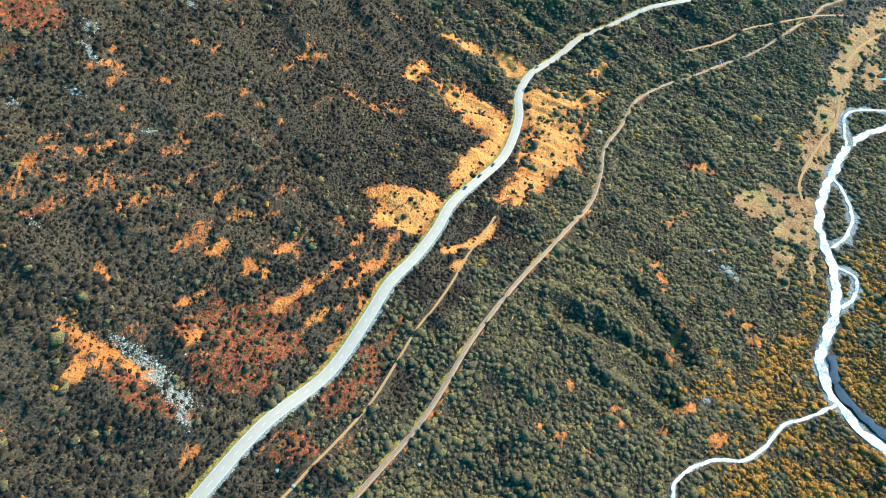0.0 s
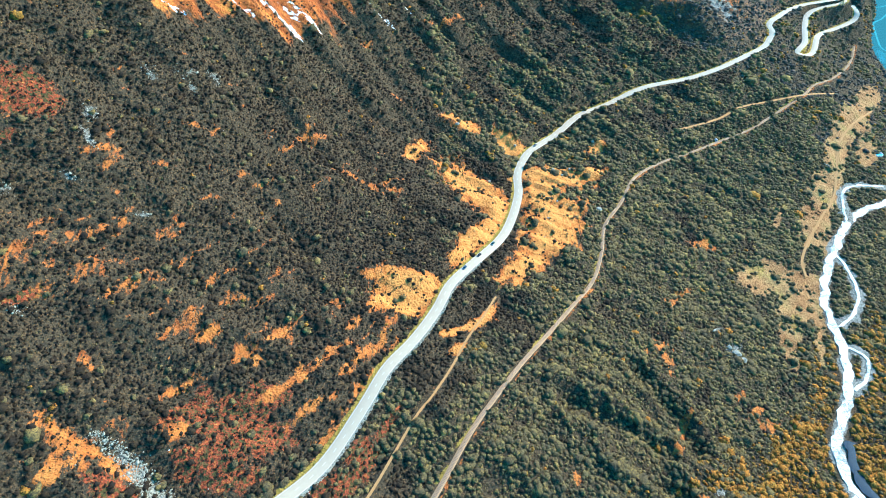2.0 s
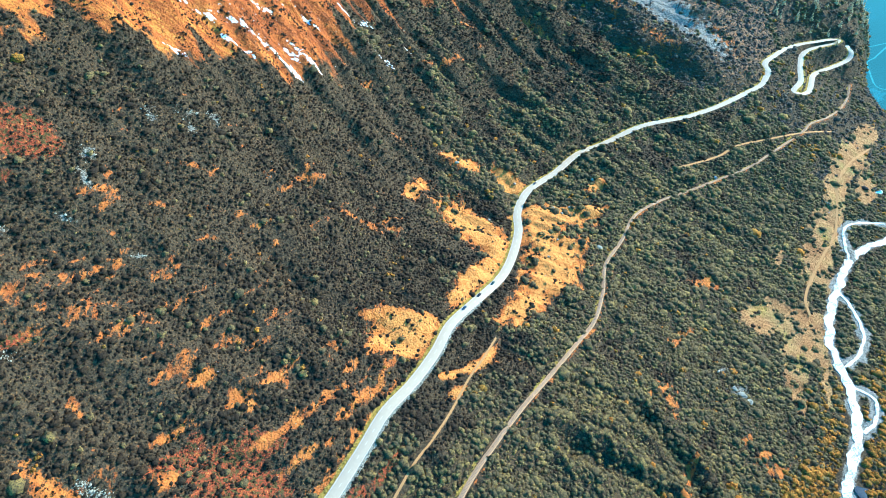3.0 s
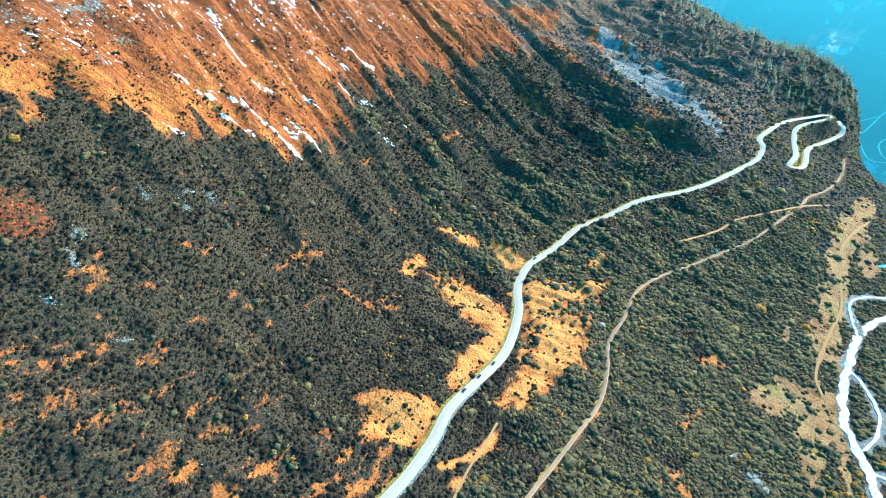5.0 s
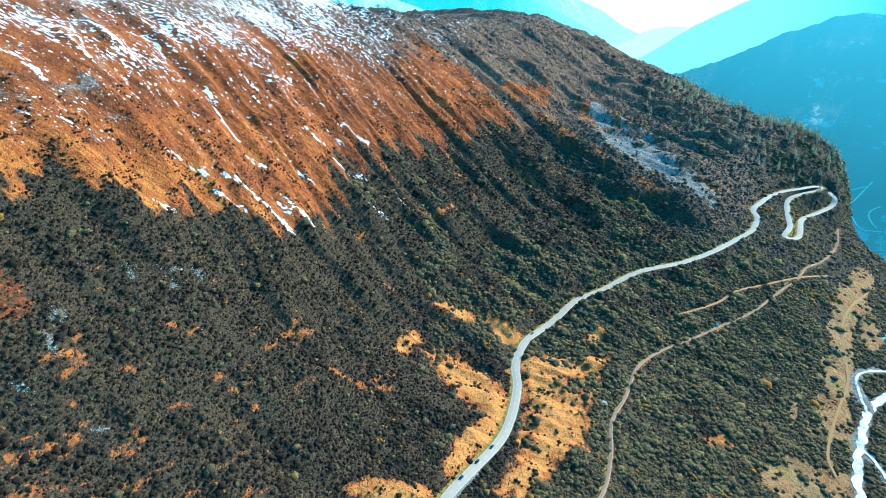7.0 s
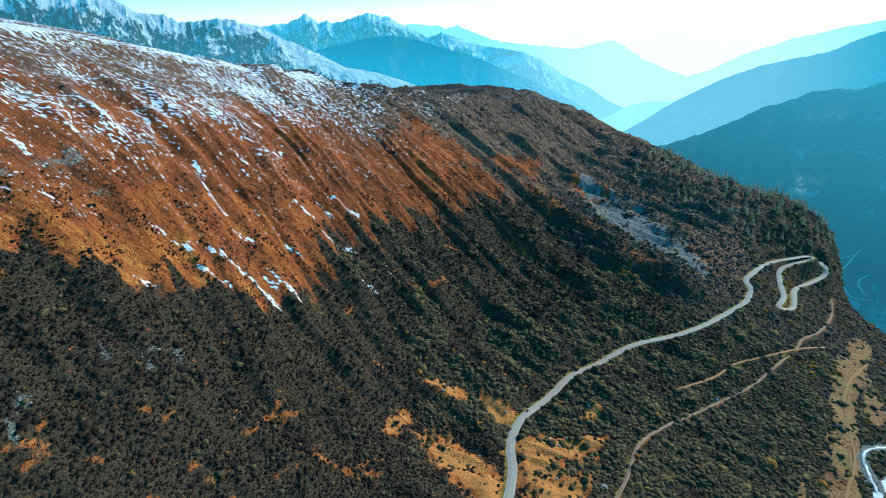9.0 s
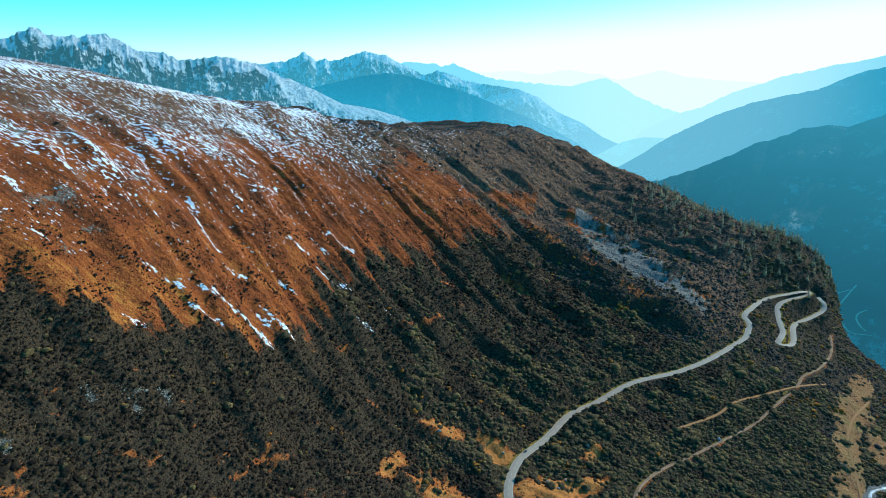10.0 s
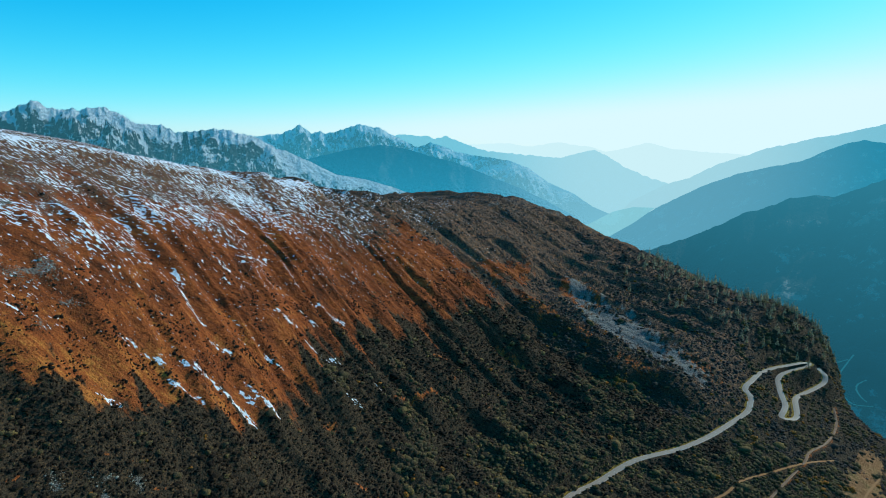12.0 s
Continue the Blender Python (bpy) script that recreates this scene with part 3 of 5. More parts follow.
SCREES = [(-146, 173, 3, 2, -168), (-139, 170, 4, 3, 154), (-132, 165, 5, 4, 138), (-126, 160, 6, 4, 126), (-120, 155, 6, 4, 131), (-117, 146, 4, 2, 118),
    (-197, 263, 3, 2, -147), (-181, 213, 4, 2, -158), (-177, 282, 4, 1, -171), (-174, 318, 4, 2, -106), (-173, 305, 5, 2, 139), (-128, 387, 3, 2, 96),
    (-138, 371, 4, 2, 101), (-156, 363, 3, 2, 101), (-149, 282, 4, 1, -142), (248, 333, 11, 6, 48), (170, 179, 1, 1, -150), (241, 351, 9, 3, -161),
    (186, 207, 7, 4, -156)]
CLEARINGS_HIGH = [(23, 614, 18, 3, -139), (41, 643, 27, 2, -128), (64, 671, 13, 1, -127), (100, 667, 7, 5, -151), (-43, 528, 12, 2, -135), (54, 695, 17, 1, -147),
    (133, 772, 13, 4, 161), (150, 768, 11, 4, 151), (-15, 502, 12, 2, -170)]
TAN_BANKS = [(282, 959, 41, 20, 109), (310, 977, 46, 13, 85), (194, 894, 22, 9, 172), (216, 880, 23, 10, 179), (258, 855, 34, 14, 94), (214, 891, 42, 4, -123), (310,
    803, 40, 11, 144), (177, 961, 50, 20, -129), (405, 842, 35, 21, 138)]
TALUS = [(306, 918, 58, 36, 98), (351, 885, 71, 39, 97), (387, 838, 40, 25, 109), (287, 986, 48, 17, 86)]
ALP_LOBES = [(2, 684, 23, 16, 76), (-21, 685, 22, 15, 72), (89, 832, 74, 12, -131)]
ALP_ROCKS = [(-211, 444, 15, 4, -148), (-209, 443, 4, 3, -167), (-220, 421, 4, 2, -162), (-229, 418, 4, 2, -166), (-184, 448, 5, 2, -149), (-189, 425, 3, 3, -133),
    (-199, 457, 6, 5, 171), (-179, 509, 9, 2, -130), (-241, 489, 9, 4, 162), (-142, 378, 6, 2, -142), (-130, 389, 4, 2, 66), (-157, 365, 4, 3, 92), (-176, 318, 3, 2,
    115)]
# snow lying in gullies: from x, y to x, y, half width
SNOW_TONGUES = [(-116, 476, -90, 478, 3.5), (-102, 490, -90, 488, 2.2), (-97, 495, -77, 493, 3.1), (-130, 469, -119, 473, 2.5), (-132, 452, -116, 458, 1.4), (-148,
    456, -138, 458, 1.4), (-158, 414, -148, 418, 1.4), (-151, 529, -145, 525, 3.3), (-146, 520, -130, 510, 1.8), (-122, 503, -109, 506, 1.1), (-135, 572, -124, 574,
    1.5), (-129, 563, -122, 563, 1.5), (-89, 570, -75, 581, 2.0), (-75, 604, -62, 604, 1.6), (-67, 620, -40, 633, 1.4), (-91, 532, -78, 533, 1.2), (-66, 575, -42,
    585, 1.5), (-42, 555, -23, 555, 1.5), (-12, 598, 0, 595, 0.8)]
SNOW_STREAKS = [(-206, 422, -198, 422, 1.6), (-216, 510, -192, 503, 3.7), (-223, 483, -204, 476, 2.2), (-231, 444, -220, 444, 3.4), (-240, 443, -233, 446, 2.5),
    (-240, 485, -223, 475, 2.2), (-193, 543, -177, 536, 1.4), (-177, 600, -145, 608, 2.1), (-154, 652, -126, 643, 1.7), (-122, 685, -88, 649, 1.7), (-118, 597, -106,
    630, 1.3), (-158, 453, -154, 456, 1.2), (-197, 543, -177, 533, 1.4), (-198, 495, -186, 504, 1.8), (-94, 638, -79, 625, 1.1)]
GREEN_SPOTS = [(310, 432, 14, 10, 20), (322, 372, 20, 8, 60), (437, 548, 12, 5, 60), (52, 326, 14, 2, 60), (30, 275, 14, 2, 62)]
# the upper edge of the shrubs: v for u
TREE_U, TREE_V = [-200, 60, 172, 250, 355, 408, 458, 600, 720, 810, 900, 1000, 1200, 1500, 2200], [420, 400, 385, 366, 352, 366, 388, 388, 384, 372, 336, 325, 330, 380, 420]
def tongue(x, y, lines):
    """Distance field of tapered streaks: 0.5 on their edge, more inside."""
    best = np.zeros(x.shape)
    for x0, y0, x1, y1, w in lines:
        sel = np.nonzero((x > min(x0, x1) - 14) & (x < max(x0, x1) + 14) & (y > min(y0, y1) - 14) & (y < max(y0, y1) + 14))
        px, py, dx, dy = x[sel] - x0, y[sel] - y0, x1 - x0, y1 - y0
        s = np.clip((px * dx + py * dy) / (dx * dx + dy * dy), 0, 1)
        d = np.hypot(px - s * dx, py - s * dy) + 3.0 * fbm(x[sel] / 5, y[sel] / 5, 4, 81, 0.7)
        best[sel] = np.maximum(best[sel], np.clip(0.50 + (w * (0.2 + 0.32 * s) - d) / 6, 0, 0.60))
    return best


def lane_field(u, v, n1):
    """Narrow gaps of dry grass and rust-brown heath between the shrubs above the road, along the contour."""
    line = ridged((v + 7 * n1 - 0.06 * u) / 11, u / 62, 4, 78)
    much = smooth(-0.25, 0.45, fbm(u / 75, v / 50, 3, 72)) * (0.3 + 0.7 * smooth(400, 60, u))
    return smooth(0.70, 0.80, line - 0.08 + 0.16 * much) * smooth(0.05, 0.4, much) * smooth(95, 130, v) * (1 - smooth(330, 470, u))


def ovals(x, y, spots, seed, rag, least=2.2):
    out = np.zeros(x.shape)
    for k, (cx, cy, rx, ry, turn) in enumerate(spots):
        out = np.maximum(out, blob(x, y, cx, cy, max(rx, least) * 1.05, max(ry, least), turn, seed + k, rag))
    return out


def cover_masks(x, y, z):
    u, v = to_uv(x, y)
    n1, n2, n3 = fbm(x / 70, y / 70, 4, 70), fbm(x / 16, y / 16, 3, 75), fbm(u / 40, v / 14, 3, 77)
    grass = ovals(x, y, [(cx, cy, 1.12 * rx, 1.15 * ry, turn) for cx, cy, rx, ry, turn in CLEARINGS_ROAD], 0, 0.36)
    grass = np.maximum(grass, 0.66 * ovals(x, y, GOLD_BANK, 3, 0.8, 4.5))
    grass = np.maximum(grass, 0.58 * ovals(x, y, CLEARINGS_SLOPE + CLEARINGS_HIGH, 5, 0.5, 2.4))
    grass = np.maximum(grass, 0.53 * ovals(x, y, CLEARINGS_LEFT, 5, 0.7, 2.6))
    grass = np.maximum(grass, 0.64 * ovals(x, y, HEATH_LANES + LOWER_GRASS, 9, 0.6, 3.2))
    # thin lanes of dry grass between the shrubs of the slope
    lanes = lane_field(u, v, n1) * 0.52
    spots = smooth(0.46, 0.56, fbm(u / 30, v / 16, 4, 79, 0.65) + 0.4 * n1) * smooth(-60, 40, v) * 0.42
    grass = np.maximum(grass, np.maximum(lanes, spots))
    tree_v = np.interp(u, TREE_U, TREE_V)
    finger = fbm((u + 0.15 * v) / 13, v / 75, 3, 74)
    alp = smooth(-16, 16, v - tree_v + 26 * n1 + 14 * n2 + 36 * finger) * smooth(0, 60, v)
    moor = alp * smooth(-90, 90, u - 780 + 0.5 * (v - 430) + 170 * n1 + 60 * n2)
    moor = np.maximum(moor, alp * smooth(-50, 60, v - 465 + 70 * n1 + 30 * n2 - 70 * smooth(300, 150, u)) * 0.62)
    moor = np.maximum(moor, 0.8 * smooth(800, 920, u + 60 * n1) * smooth(40, 130, v))
    moor = np.maximum(moor, 0.0) * (1 - 0.9 * ovals(x, y, ALP_LOBES + TAN_BANKS, 2, 0.4))
    grass = np.maximum(grass, 0.52 * ovals(x, y, TAN_BANKS, 6, 0.5, 4))
    rock = np.maximum(0.54 * ovals(x, y, SCREES, 1, 0.6), 0.52 * ovals(x, y, ALP_ROCKS, 2, 0.7))
    rock = np.maximum(rock, 0.60 * ovals(x, y, TALUS, 4, 0.6))
    # broken ledges under the crest
    rock = np.maximum(rock, smooth(300, 350, z + 14 * n2) * smooth(0.20, 0.5, n3 + n2) * 0.44 * (1 - smooth(600, 700, v)))
    rock = np.maximum(rock, smooth(440, 470, v + 12 * n2) * (1 - smooth(515, 535, v + 12 * n2)) * smooth(420, 300, u + 80 * n1) * (0.36 + 0.3 * n3))
    rock = np.maximum(rock, smooth(960, 1080, u + 70 * n1) * smooth(400, 520, v) * (0.34 + 0.35 * n2))
    # river gravel
    d, side, val = line_distance(x, y, river_line, 30)
    rock = np.maximum(rock, (d < 1e5) * np.clip(1.08 - d / 7.5 + 0.8 * n2, 0, 1))
    for k in braid_lines[:-1]:
        d, side, val = line_distance(x, y, k, 14)
        rock = np.maximum(rock, (d < 1e5) * np.clip(1.15 - d / 8 + 0.8 * n2, 0, 1))
    d, side, val = line_distance(x, y, stream_line, 14)
    rock = np.maximum(rock, (d < 1e5) * np.clip(1.0 - d / 3.2 + 0.5 * n2, 0, 1))
    # gravel strip below the railway
    d, side, val = line_distance(x, y, rail_line, 12)
    grass = np.maximum(grass, np.where((d < 1e5) & (side < 0), np.clip(0.95 - np.abs(d - 2.8) / 2.0 + 1.1 * n2, 0, 0.56), 0))
    # snow: specks that thicken towards the crest, a rim along its edge, strips on the plateau, tongues in the gullies
    up = smooth(270, 390, z + 34 * n1)
    end = 1 - smooth(830, 1040, u - 0.9 * (v - 440) + 50 * n1)
    open_air = smooth(-5, 40, v - tree_v + 14 * n1) * smooth(0, 150, v) * end
    patchy = fbm((u + 0.2 * v) / 45, v / 38, 3, 84)
    snow = (0.18 + 0.18 * up + 0.22 * patchy * (0.5 + up) - 0.05 * smooth(350, 200, u)) * open_air
    snow = snow + 0.16 * np.exp(-(((u - 545 + 60 * n1) / 100) ** 2) - ((v - 512 + 16 * n2) / 26) ** 2)
    snow = snow + 0.20 * np.exp(-(((v - 553 + 9 * n1) / 8) ** 2)) * (1 - smooth(640, 760, u))
    snow = np.where(v > 562, (0.36 + 0.10 * smooth(500, 300, u) + 0.26 * fbm(u / 110, v / 16, 3, 85)) * end * smooth(0, 120, u) * (1 - 0.6 * smooth(560, 760, u)), snow)
    snow = np.clip(snow, 0, 0.62)
    snow = np.maximum(snow, np.maximum(tongue(x, y, SNOW_TONGUES), tongue(x, y, SNOW_STREAKS)))
    red = ovals(x, y, RED_HEATH, 150, 0.4)
    verge = np.zeros(x.shape)
    d, side, val = line_distance(x, y, road_line, 12)
    verge = np.maximum(verge, np.where((d < 1e5) & (side > 0), np.clip(1.3 - np.abs(d - 4.4) / 2.0 + 0.35 * n2, 0, 1), 0))
    d, side, val = line_distance(x, y, rail_line, 9)
    verge = np.maximum(verge, np.where((d < 1e5) & (side > 0), np.clip(0.95 - np.abs(d - 2.4) / 1.5 + 0.9 * n2, 0, 1), 0))
    for cx, cy, rx, ry, turn in GREEN_SPOTS:
        verge = np.maximum(verge, blob(x, y, cx, cy, rx, ry, turn, 4) * 0.5)
    meadow = ovals(x, y, MEADOWS, 0, 0.3)
    return grass, rock, snow, red, alp, moor, verge, meadow


grass_m, rock_m, snow_m, red_m, alp_m, moor_m, verge_m, meadow_m = cover_masks(GX, GY, GZ)
ground = mesh_object("ground", np.stack([GX, GY, GZ], -1).reshape(-1, 3), grid_faces(len(u_steps), len(v_steps))[:, ::-1], ground_mat, True)
# the last field of the third set paints shade on the far valley
for nm, chans in (("cover", (grass_m, rock_m, snow_m)), ("cover_more", (red_m, alp_m, moor_m)), ("cover_verge_shade", (verge_m, meadow_m, smooth(1120, 1300, GU + 0.6 * GV) * smooth(90, -30, GV)))):
    at = ground.data.color_attributes.new(nm, "FLOAT_COLOR", "POINT")
    at.data.foreach_set("color", np.stack([c.ravel() for c in chans] + [np.ones(GX.size)], -1).astype(np.float32).ravel())
gold_zone = smooth(75, 15, GV - np.interp(GU, TREE_U, TREE_V) + 25 * fbm(GX / 50, GY / 50, 3, 88)) * smooth(460, 340, GU) + 0.5 * fbm(GU / 70, GV / 40, 3, 89)
at = ground.data.attributes.new("cover_gold", "FLOAT", "POINT")
at.data.foreach_set("value", np.clip(gold_zone, -0.6, 1).astype(np.float32).ravel())
tagged(ground, "steep mountain valley side with autumn heath, grass and snow streaks", "ground", kind="structure")

# ---------------------------------------------------------------- road, railway, paths, river
vs, fs = strip(road_line, [-3.7, -3.3, 0, 3.3, 3.7], [0.02, 0.14, 0.2, 0.14, 0.02])
road = mesh_object("road", vs, fs, asphalt)
tagged(road, "pale asphalt pass road winding along the slope", "road", kind="structure")
vs, fs = strip(rail_line, [-1.7, -1.05, 1.05, 1.7], [-0.1, 0.35, 0.35, -0.1])
tagged(mesh_object("railway_bed", vs, fs, gravel), "brown gravel bed of a narrow-gauge railway", "railway", kind="structure")
vs, fs = strip(foot_line, [-0.75, 0.75], [0.15, 0.15])
tagged(mesh_object("footpath", vs, fs, dirt), "narrow ochre dirt footpath between shrubs", "path", kind="structure")
vs, fs = strip(branch_line, [-1.6, 1.6], [0.15, 0.15])
tagged(mesh_object("dirt_track", vs, fs, dirt), "narrow dirt track leaving the railway", "path", kind="structure")
vs, fs = strip(vtrack_line, [-1.2, 1.2], [0.15, 0.15])
tagged(mesh_object("valley_track", vs, fs, dirt), "pale dirt track on the valley meadow", "path", kind="structure")


def water_band(name, line, half, seed, label, mat=water_mat, up=0.0):
    k = np.arange(len(line)) / 4.0
    mid, left, right = (fbm(k, np.full(len(line), 3.0 * j), 4, seed + j) * half * (0.8, 1.5, 1.5)[j] for j in range(3))
    vs, fs = strip(line, [-half + mid + right, -0.4 * half + mid, 0.4 * half + mid, half + mid + left], [0.02 + up, 0.16 + up, 0.16 + up, 0.02 + up])
    return tagged(mesh_object(name, vs, fs, mat, True), label, "river", kind="structure")


water_band("river", river_line, 3.5, 90, "mountain river in a gravel bed, foam and sun glitter painted white")
water_band("stream", stream_line, 1.0, 94, "white side stream running into the river")
for line in braid_lines[:-1]:
    water_band("river_branch", line, 1.3, 97, "shallow side arm of the river on gravel")
water_band("shaded_river_pool", braid_lines[-1], 3.4, 99, "deep water under the wooded bank, tree shade painted dark blue", shaded_pool_mat, 0.45)

# ---------------------------------------------------------------- far ranges: azimuth and elevation of the crest, degrees
EYE = (3.0, 60.0, 415.0)


def painted_haze_material(name, near_col, haze_col, haze, snow=None, fade=None, relief_m=25.0, patch=0.0, sunny=0.0):
    """Distant mountain side: rock, wood and snow, with blue haze painted in as emission, which thickens by fade."""
    m, n, l, p = material(name)
    pos = position(n)
    f, g = noise_node(n, l, 0.006, 9, pos, 0.66), noise_node(n, l, 0.022, 8, pos, 0.72)
    col = ramp(n, l, g, ((0.36, tuple(c * 0.45 for c in near_col)), (0.52, near_col), (0.66, tuple(c * 1.9 for c in near_col))))
    s = n.new("ShaderNodeSeparateXYZ")
    l.new(pos, s.inputs[0])
    if patch:
        col = mix(n, l, edge_of(n, l, calc(n, l, "ADD", calc(n, l, "MULTIPLY", f, 0.6), calc(n, l, "MULTIPLY", g, 0.4)), patch, patch + 0.04), col, (0.55, 0.46, 0.36))
    if snow:
        lying = n.new("ShaderNodeAttribute")
        lying.attribute_name = "lying_snow"
        crag = noise_node(n, l, 0.05, 8, pos, 0.72)
        h = calc(n, l, "ADD", lying.outputs["Fac"], calc(n, l, "MULTIPLY", calc(n, l, "SUBTRACT", crag, 0.5), 2.4))
        h = calc(n, l, "ADD", h, calc(n, l, "MULTIPLY", calc(n, l, "SUBTRACT", f, 0.5), 0.5))
        col = mix(n, l, edge_of(n, l, h, 0.36, 0.48), col, (0.90, 0.92, 0.94))
    l.new(col, p.inputs["Base Color"])
    p.inputs["Roughness"].default_value = 0.95
    p.inputs["Specular IOR Level"].default_value = 0.1
    bump(n, l, calc(n, l, "ADD", calc(n, l, "MULTIPLY", f, 4.0), calc(n, l, "MULTIPLY", g, 0.5)), 1.0, relief_m, p)
    # the painted haze glows brightest over the valley's far end, under the sun
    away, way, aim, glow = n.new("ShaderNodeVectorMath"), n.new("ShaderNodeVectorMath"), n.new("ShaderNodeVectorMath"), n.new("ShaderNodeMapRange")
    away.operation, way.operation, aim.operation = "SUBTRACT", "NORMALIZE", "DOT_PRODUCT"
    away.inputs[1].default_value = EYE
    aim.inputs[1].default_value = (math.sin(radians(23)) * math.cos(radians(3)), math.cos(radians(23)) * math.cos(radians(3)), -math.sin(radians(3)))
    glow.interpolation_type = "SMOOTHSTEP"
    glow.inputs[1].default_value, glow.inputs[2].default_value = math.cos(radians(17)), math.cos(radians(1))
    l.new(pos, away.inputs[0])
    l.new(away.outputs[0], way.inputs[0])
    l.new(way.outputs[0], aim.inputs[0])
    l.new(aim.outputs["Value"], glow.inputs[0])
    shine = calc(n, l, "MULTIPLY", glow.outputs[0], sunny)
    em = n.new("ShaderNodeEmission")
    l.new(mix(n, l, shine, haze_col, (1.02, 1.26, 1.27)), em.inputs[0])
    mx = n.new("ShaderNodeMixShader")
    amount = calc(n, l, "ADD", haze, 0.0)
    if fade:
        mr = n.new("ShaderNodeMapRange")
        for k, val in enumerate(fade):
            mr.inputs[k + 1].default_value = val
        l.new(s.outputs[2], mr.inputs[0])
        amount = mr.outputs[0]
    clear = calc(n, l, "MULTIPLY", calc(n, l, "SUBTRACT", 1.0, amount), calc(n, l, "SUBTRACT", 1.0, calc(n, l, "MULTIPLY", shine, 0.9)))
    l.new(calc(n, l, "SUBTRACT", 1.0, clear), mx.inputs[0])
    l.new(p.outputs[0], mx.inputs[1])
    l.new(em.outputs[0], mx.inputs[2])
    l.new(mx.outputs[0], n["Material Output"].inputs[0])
    return m


def mountain_range(name, crest, dist, depth, base, mat, rough, jag, seed, label, fine_mesh=False):
    """A range whose crest stands at the given azimuths and elevations, dist away, with spurs and gullies falling towards us."""
    az = np.linspace(crest[0][0], crest[-1][0], 760 if fine_mesh else 300)
    el = np.interp(az, [c[0] for c in crest], [c[1] for c in crest])
    steps = np.linspace(0, 1, 90 if fine_mesh else 30)
    across = np.radians(az) * dist
    top = EYE[2] + np.tan(np.radians(el)) * dist
    keen = np.clip((el - el.min()) / (el.max() - el.min()) * 2.2 - 0.9, 0.12, 1) if fine_mesh else 1.0
    top = top + jag * keen * (0.5 * fbm(across / 150, across * 0 + seed, 6, seed, 0.6) + 0.5 * (ridged(across / 70, across * 0 + seed, 5, seed + 9) - 0.3))
    rough = rough * np.clip((top - base) / (top.max() - base) * 1.6 - 0.55, 0.25, 1)
    rows = []
    for s in steps:
        out = depth * (1 - s)
        r = dist - out
        o = np.full(len(az), out)
        k = min(1.0, 6 * (1 - s)) * min(1.0, 3 * s)
        bend = 110 * fbm(across / 420, o / 420, 3, seed + 3)
        # spurs run down and to the side, crossed by smaller gullies
        z = base + (top - base) * s**1.15 + rough * k * (ridged((across + bend + 0.7 * out) / 430, (o - 0.4 * across) / 620, 6, seed) - 0.45)
        z = z + rough * 0.34 * k * (ridged((across - bend - 0.5 * out) / 120, (o + 0.3 * across) / 150, 5, seed + 5) - 0.4)
        rows.append(np.stack([EYE[0] + np.sin(np.radians(az)) * r, EYE[1] + np.cos(np.radians(az)) * r, z], -1))
    vs = np.array(rows)
    ob = mesh_object(name, vs.reshape(-1, 3), grid_faces(len(steps), len(az)), mat, True)
    across_rise = np.gradient(vs[:, :, 2], axis=1) / np.gradient(across)[None]
    down_rise = np.gradient(vs[:, :, 2], axis=0) / (depth / (len(steps) - 1))
    # steep rock stays bare; the sides turned from the sun keep their snow
    steep = np.hypot(across_rise, down_rise) + 0.35 * across_rise
    height = np.clip((vs[:, :, 2] - base) / (top.max() - base), 0, 1)
    lying = (0.25 + 0.75 * smooth(0.35, -0.35, steep - 0.45 - 1.0 * height)) * smooth(0.30, 0.62, height)
    at = ob.data.attributes.new("lying_snow", "FLOAT", "POINT")
    at.data.foreach_set("value", lying.astype(np.float32).ravel())
    tagged(ob, label, "mountain", kind="structure")
    return az, vs


RIGHT_NEAR = [(17, -12.5), (19.9, -10.71), (22.8, -9.62), (24.9, -8.84), (27.0, -8.0), (28.9, -6.96), (30.3, -6.08), (32.2, -5.46), (33.7, -4.7), (35.5, -4.4), (36.6, -4.52), (37.8, -3.92), (39.8, -2.98), (60, 4)]
RIGHT_MID = [(15, -11), (19.2, -8.69), (21.6, -7.17), (24.2, -5.53), (27.2, -3.92), (29.6, -2.92), (32.4, -2.2), (34.2, -1.78), (35.4, -1.14), (37.1, -0.38), (38.1, -0.14), (39.6, -0.4), (50, 3)]
RIGHT_FAR = [(18, -7.5), (22.6, -4.74), (24.1, -3.92), (26.1, -3.27), (28.1, -2.15), (30.0, -1.46), (31.8, -0.79), (33.4, -0.4), (35.3, 0.1), (36.4, 0.22), (39.4, 1.04), (48, 2)]
FAR_PALE = [(5, -0.6), (10.6, -0.47), (12.3, -0.75), (14.9, -0.38), (17.7, -0.74), (19.1, -1.21), (20.7, -0.86), (22.6, -0.36), (24.4, -0.9), (26.0, -1.05), (30.0, -1.33), (40, -2.5)]
LEFT_FAR = [(-3, -1), (-0.3, 0.12), (0.9, 0.35), (2.5, 0.12), (3.4, 0.17), (4.0, -0.1), (5.0, 0.17), (5.9, -0.21), (7.9, -0.99), (9.3, -1.21), (13.2, -1.61), (15.2, -1.74), (18.1, -1.02), (19.7, -1.85), (21.1, -2.67), (24.4, -3.91), (28, -6)]
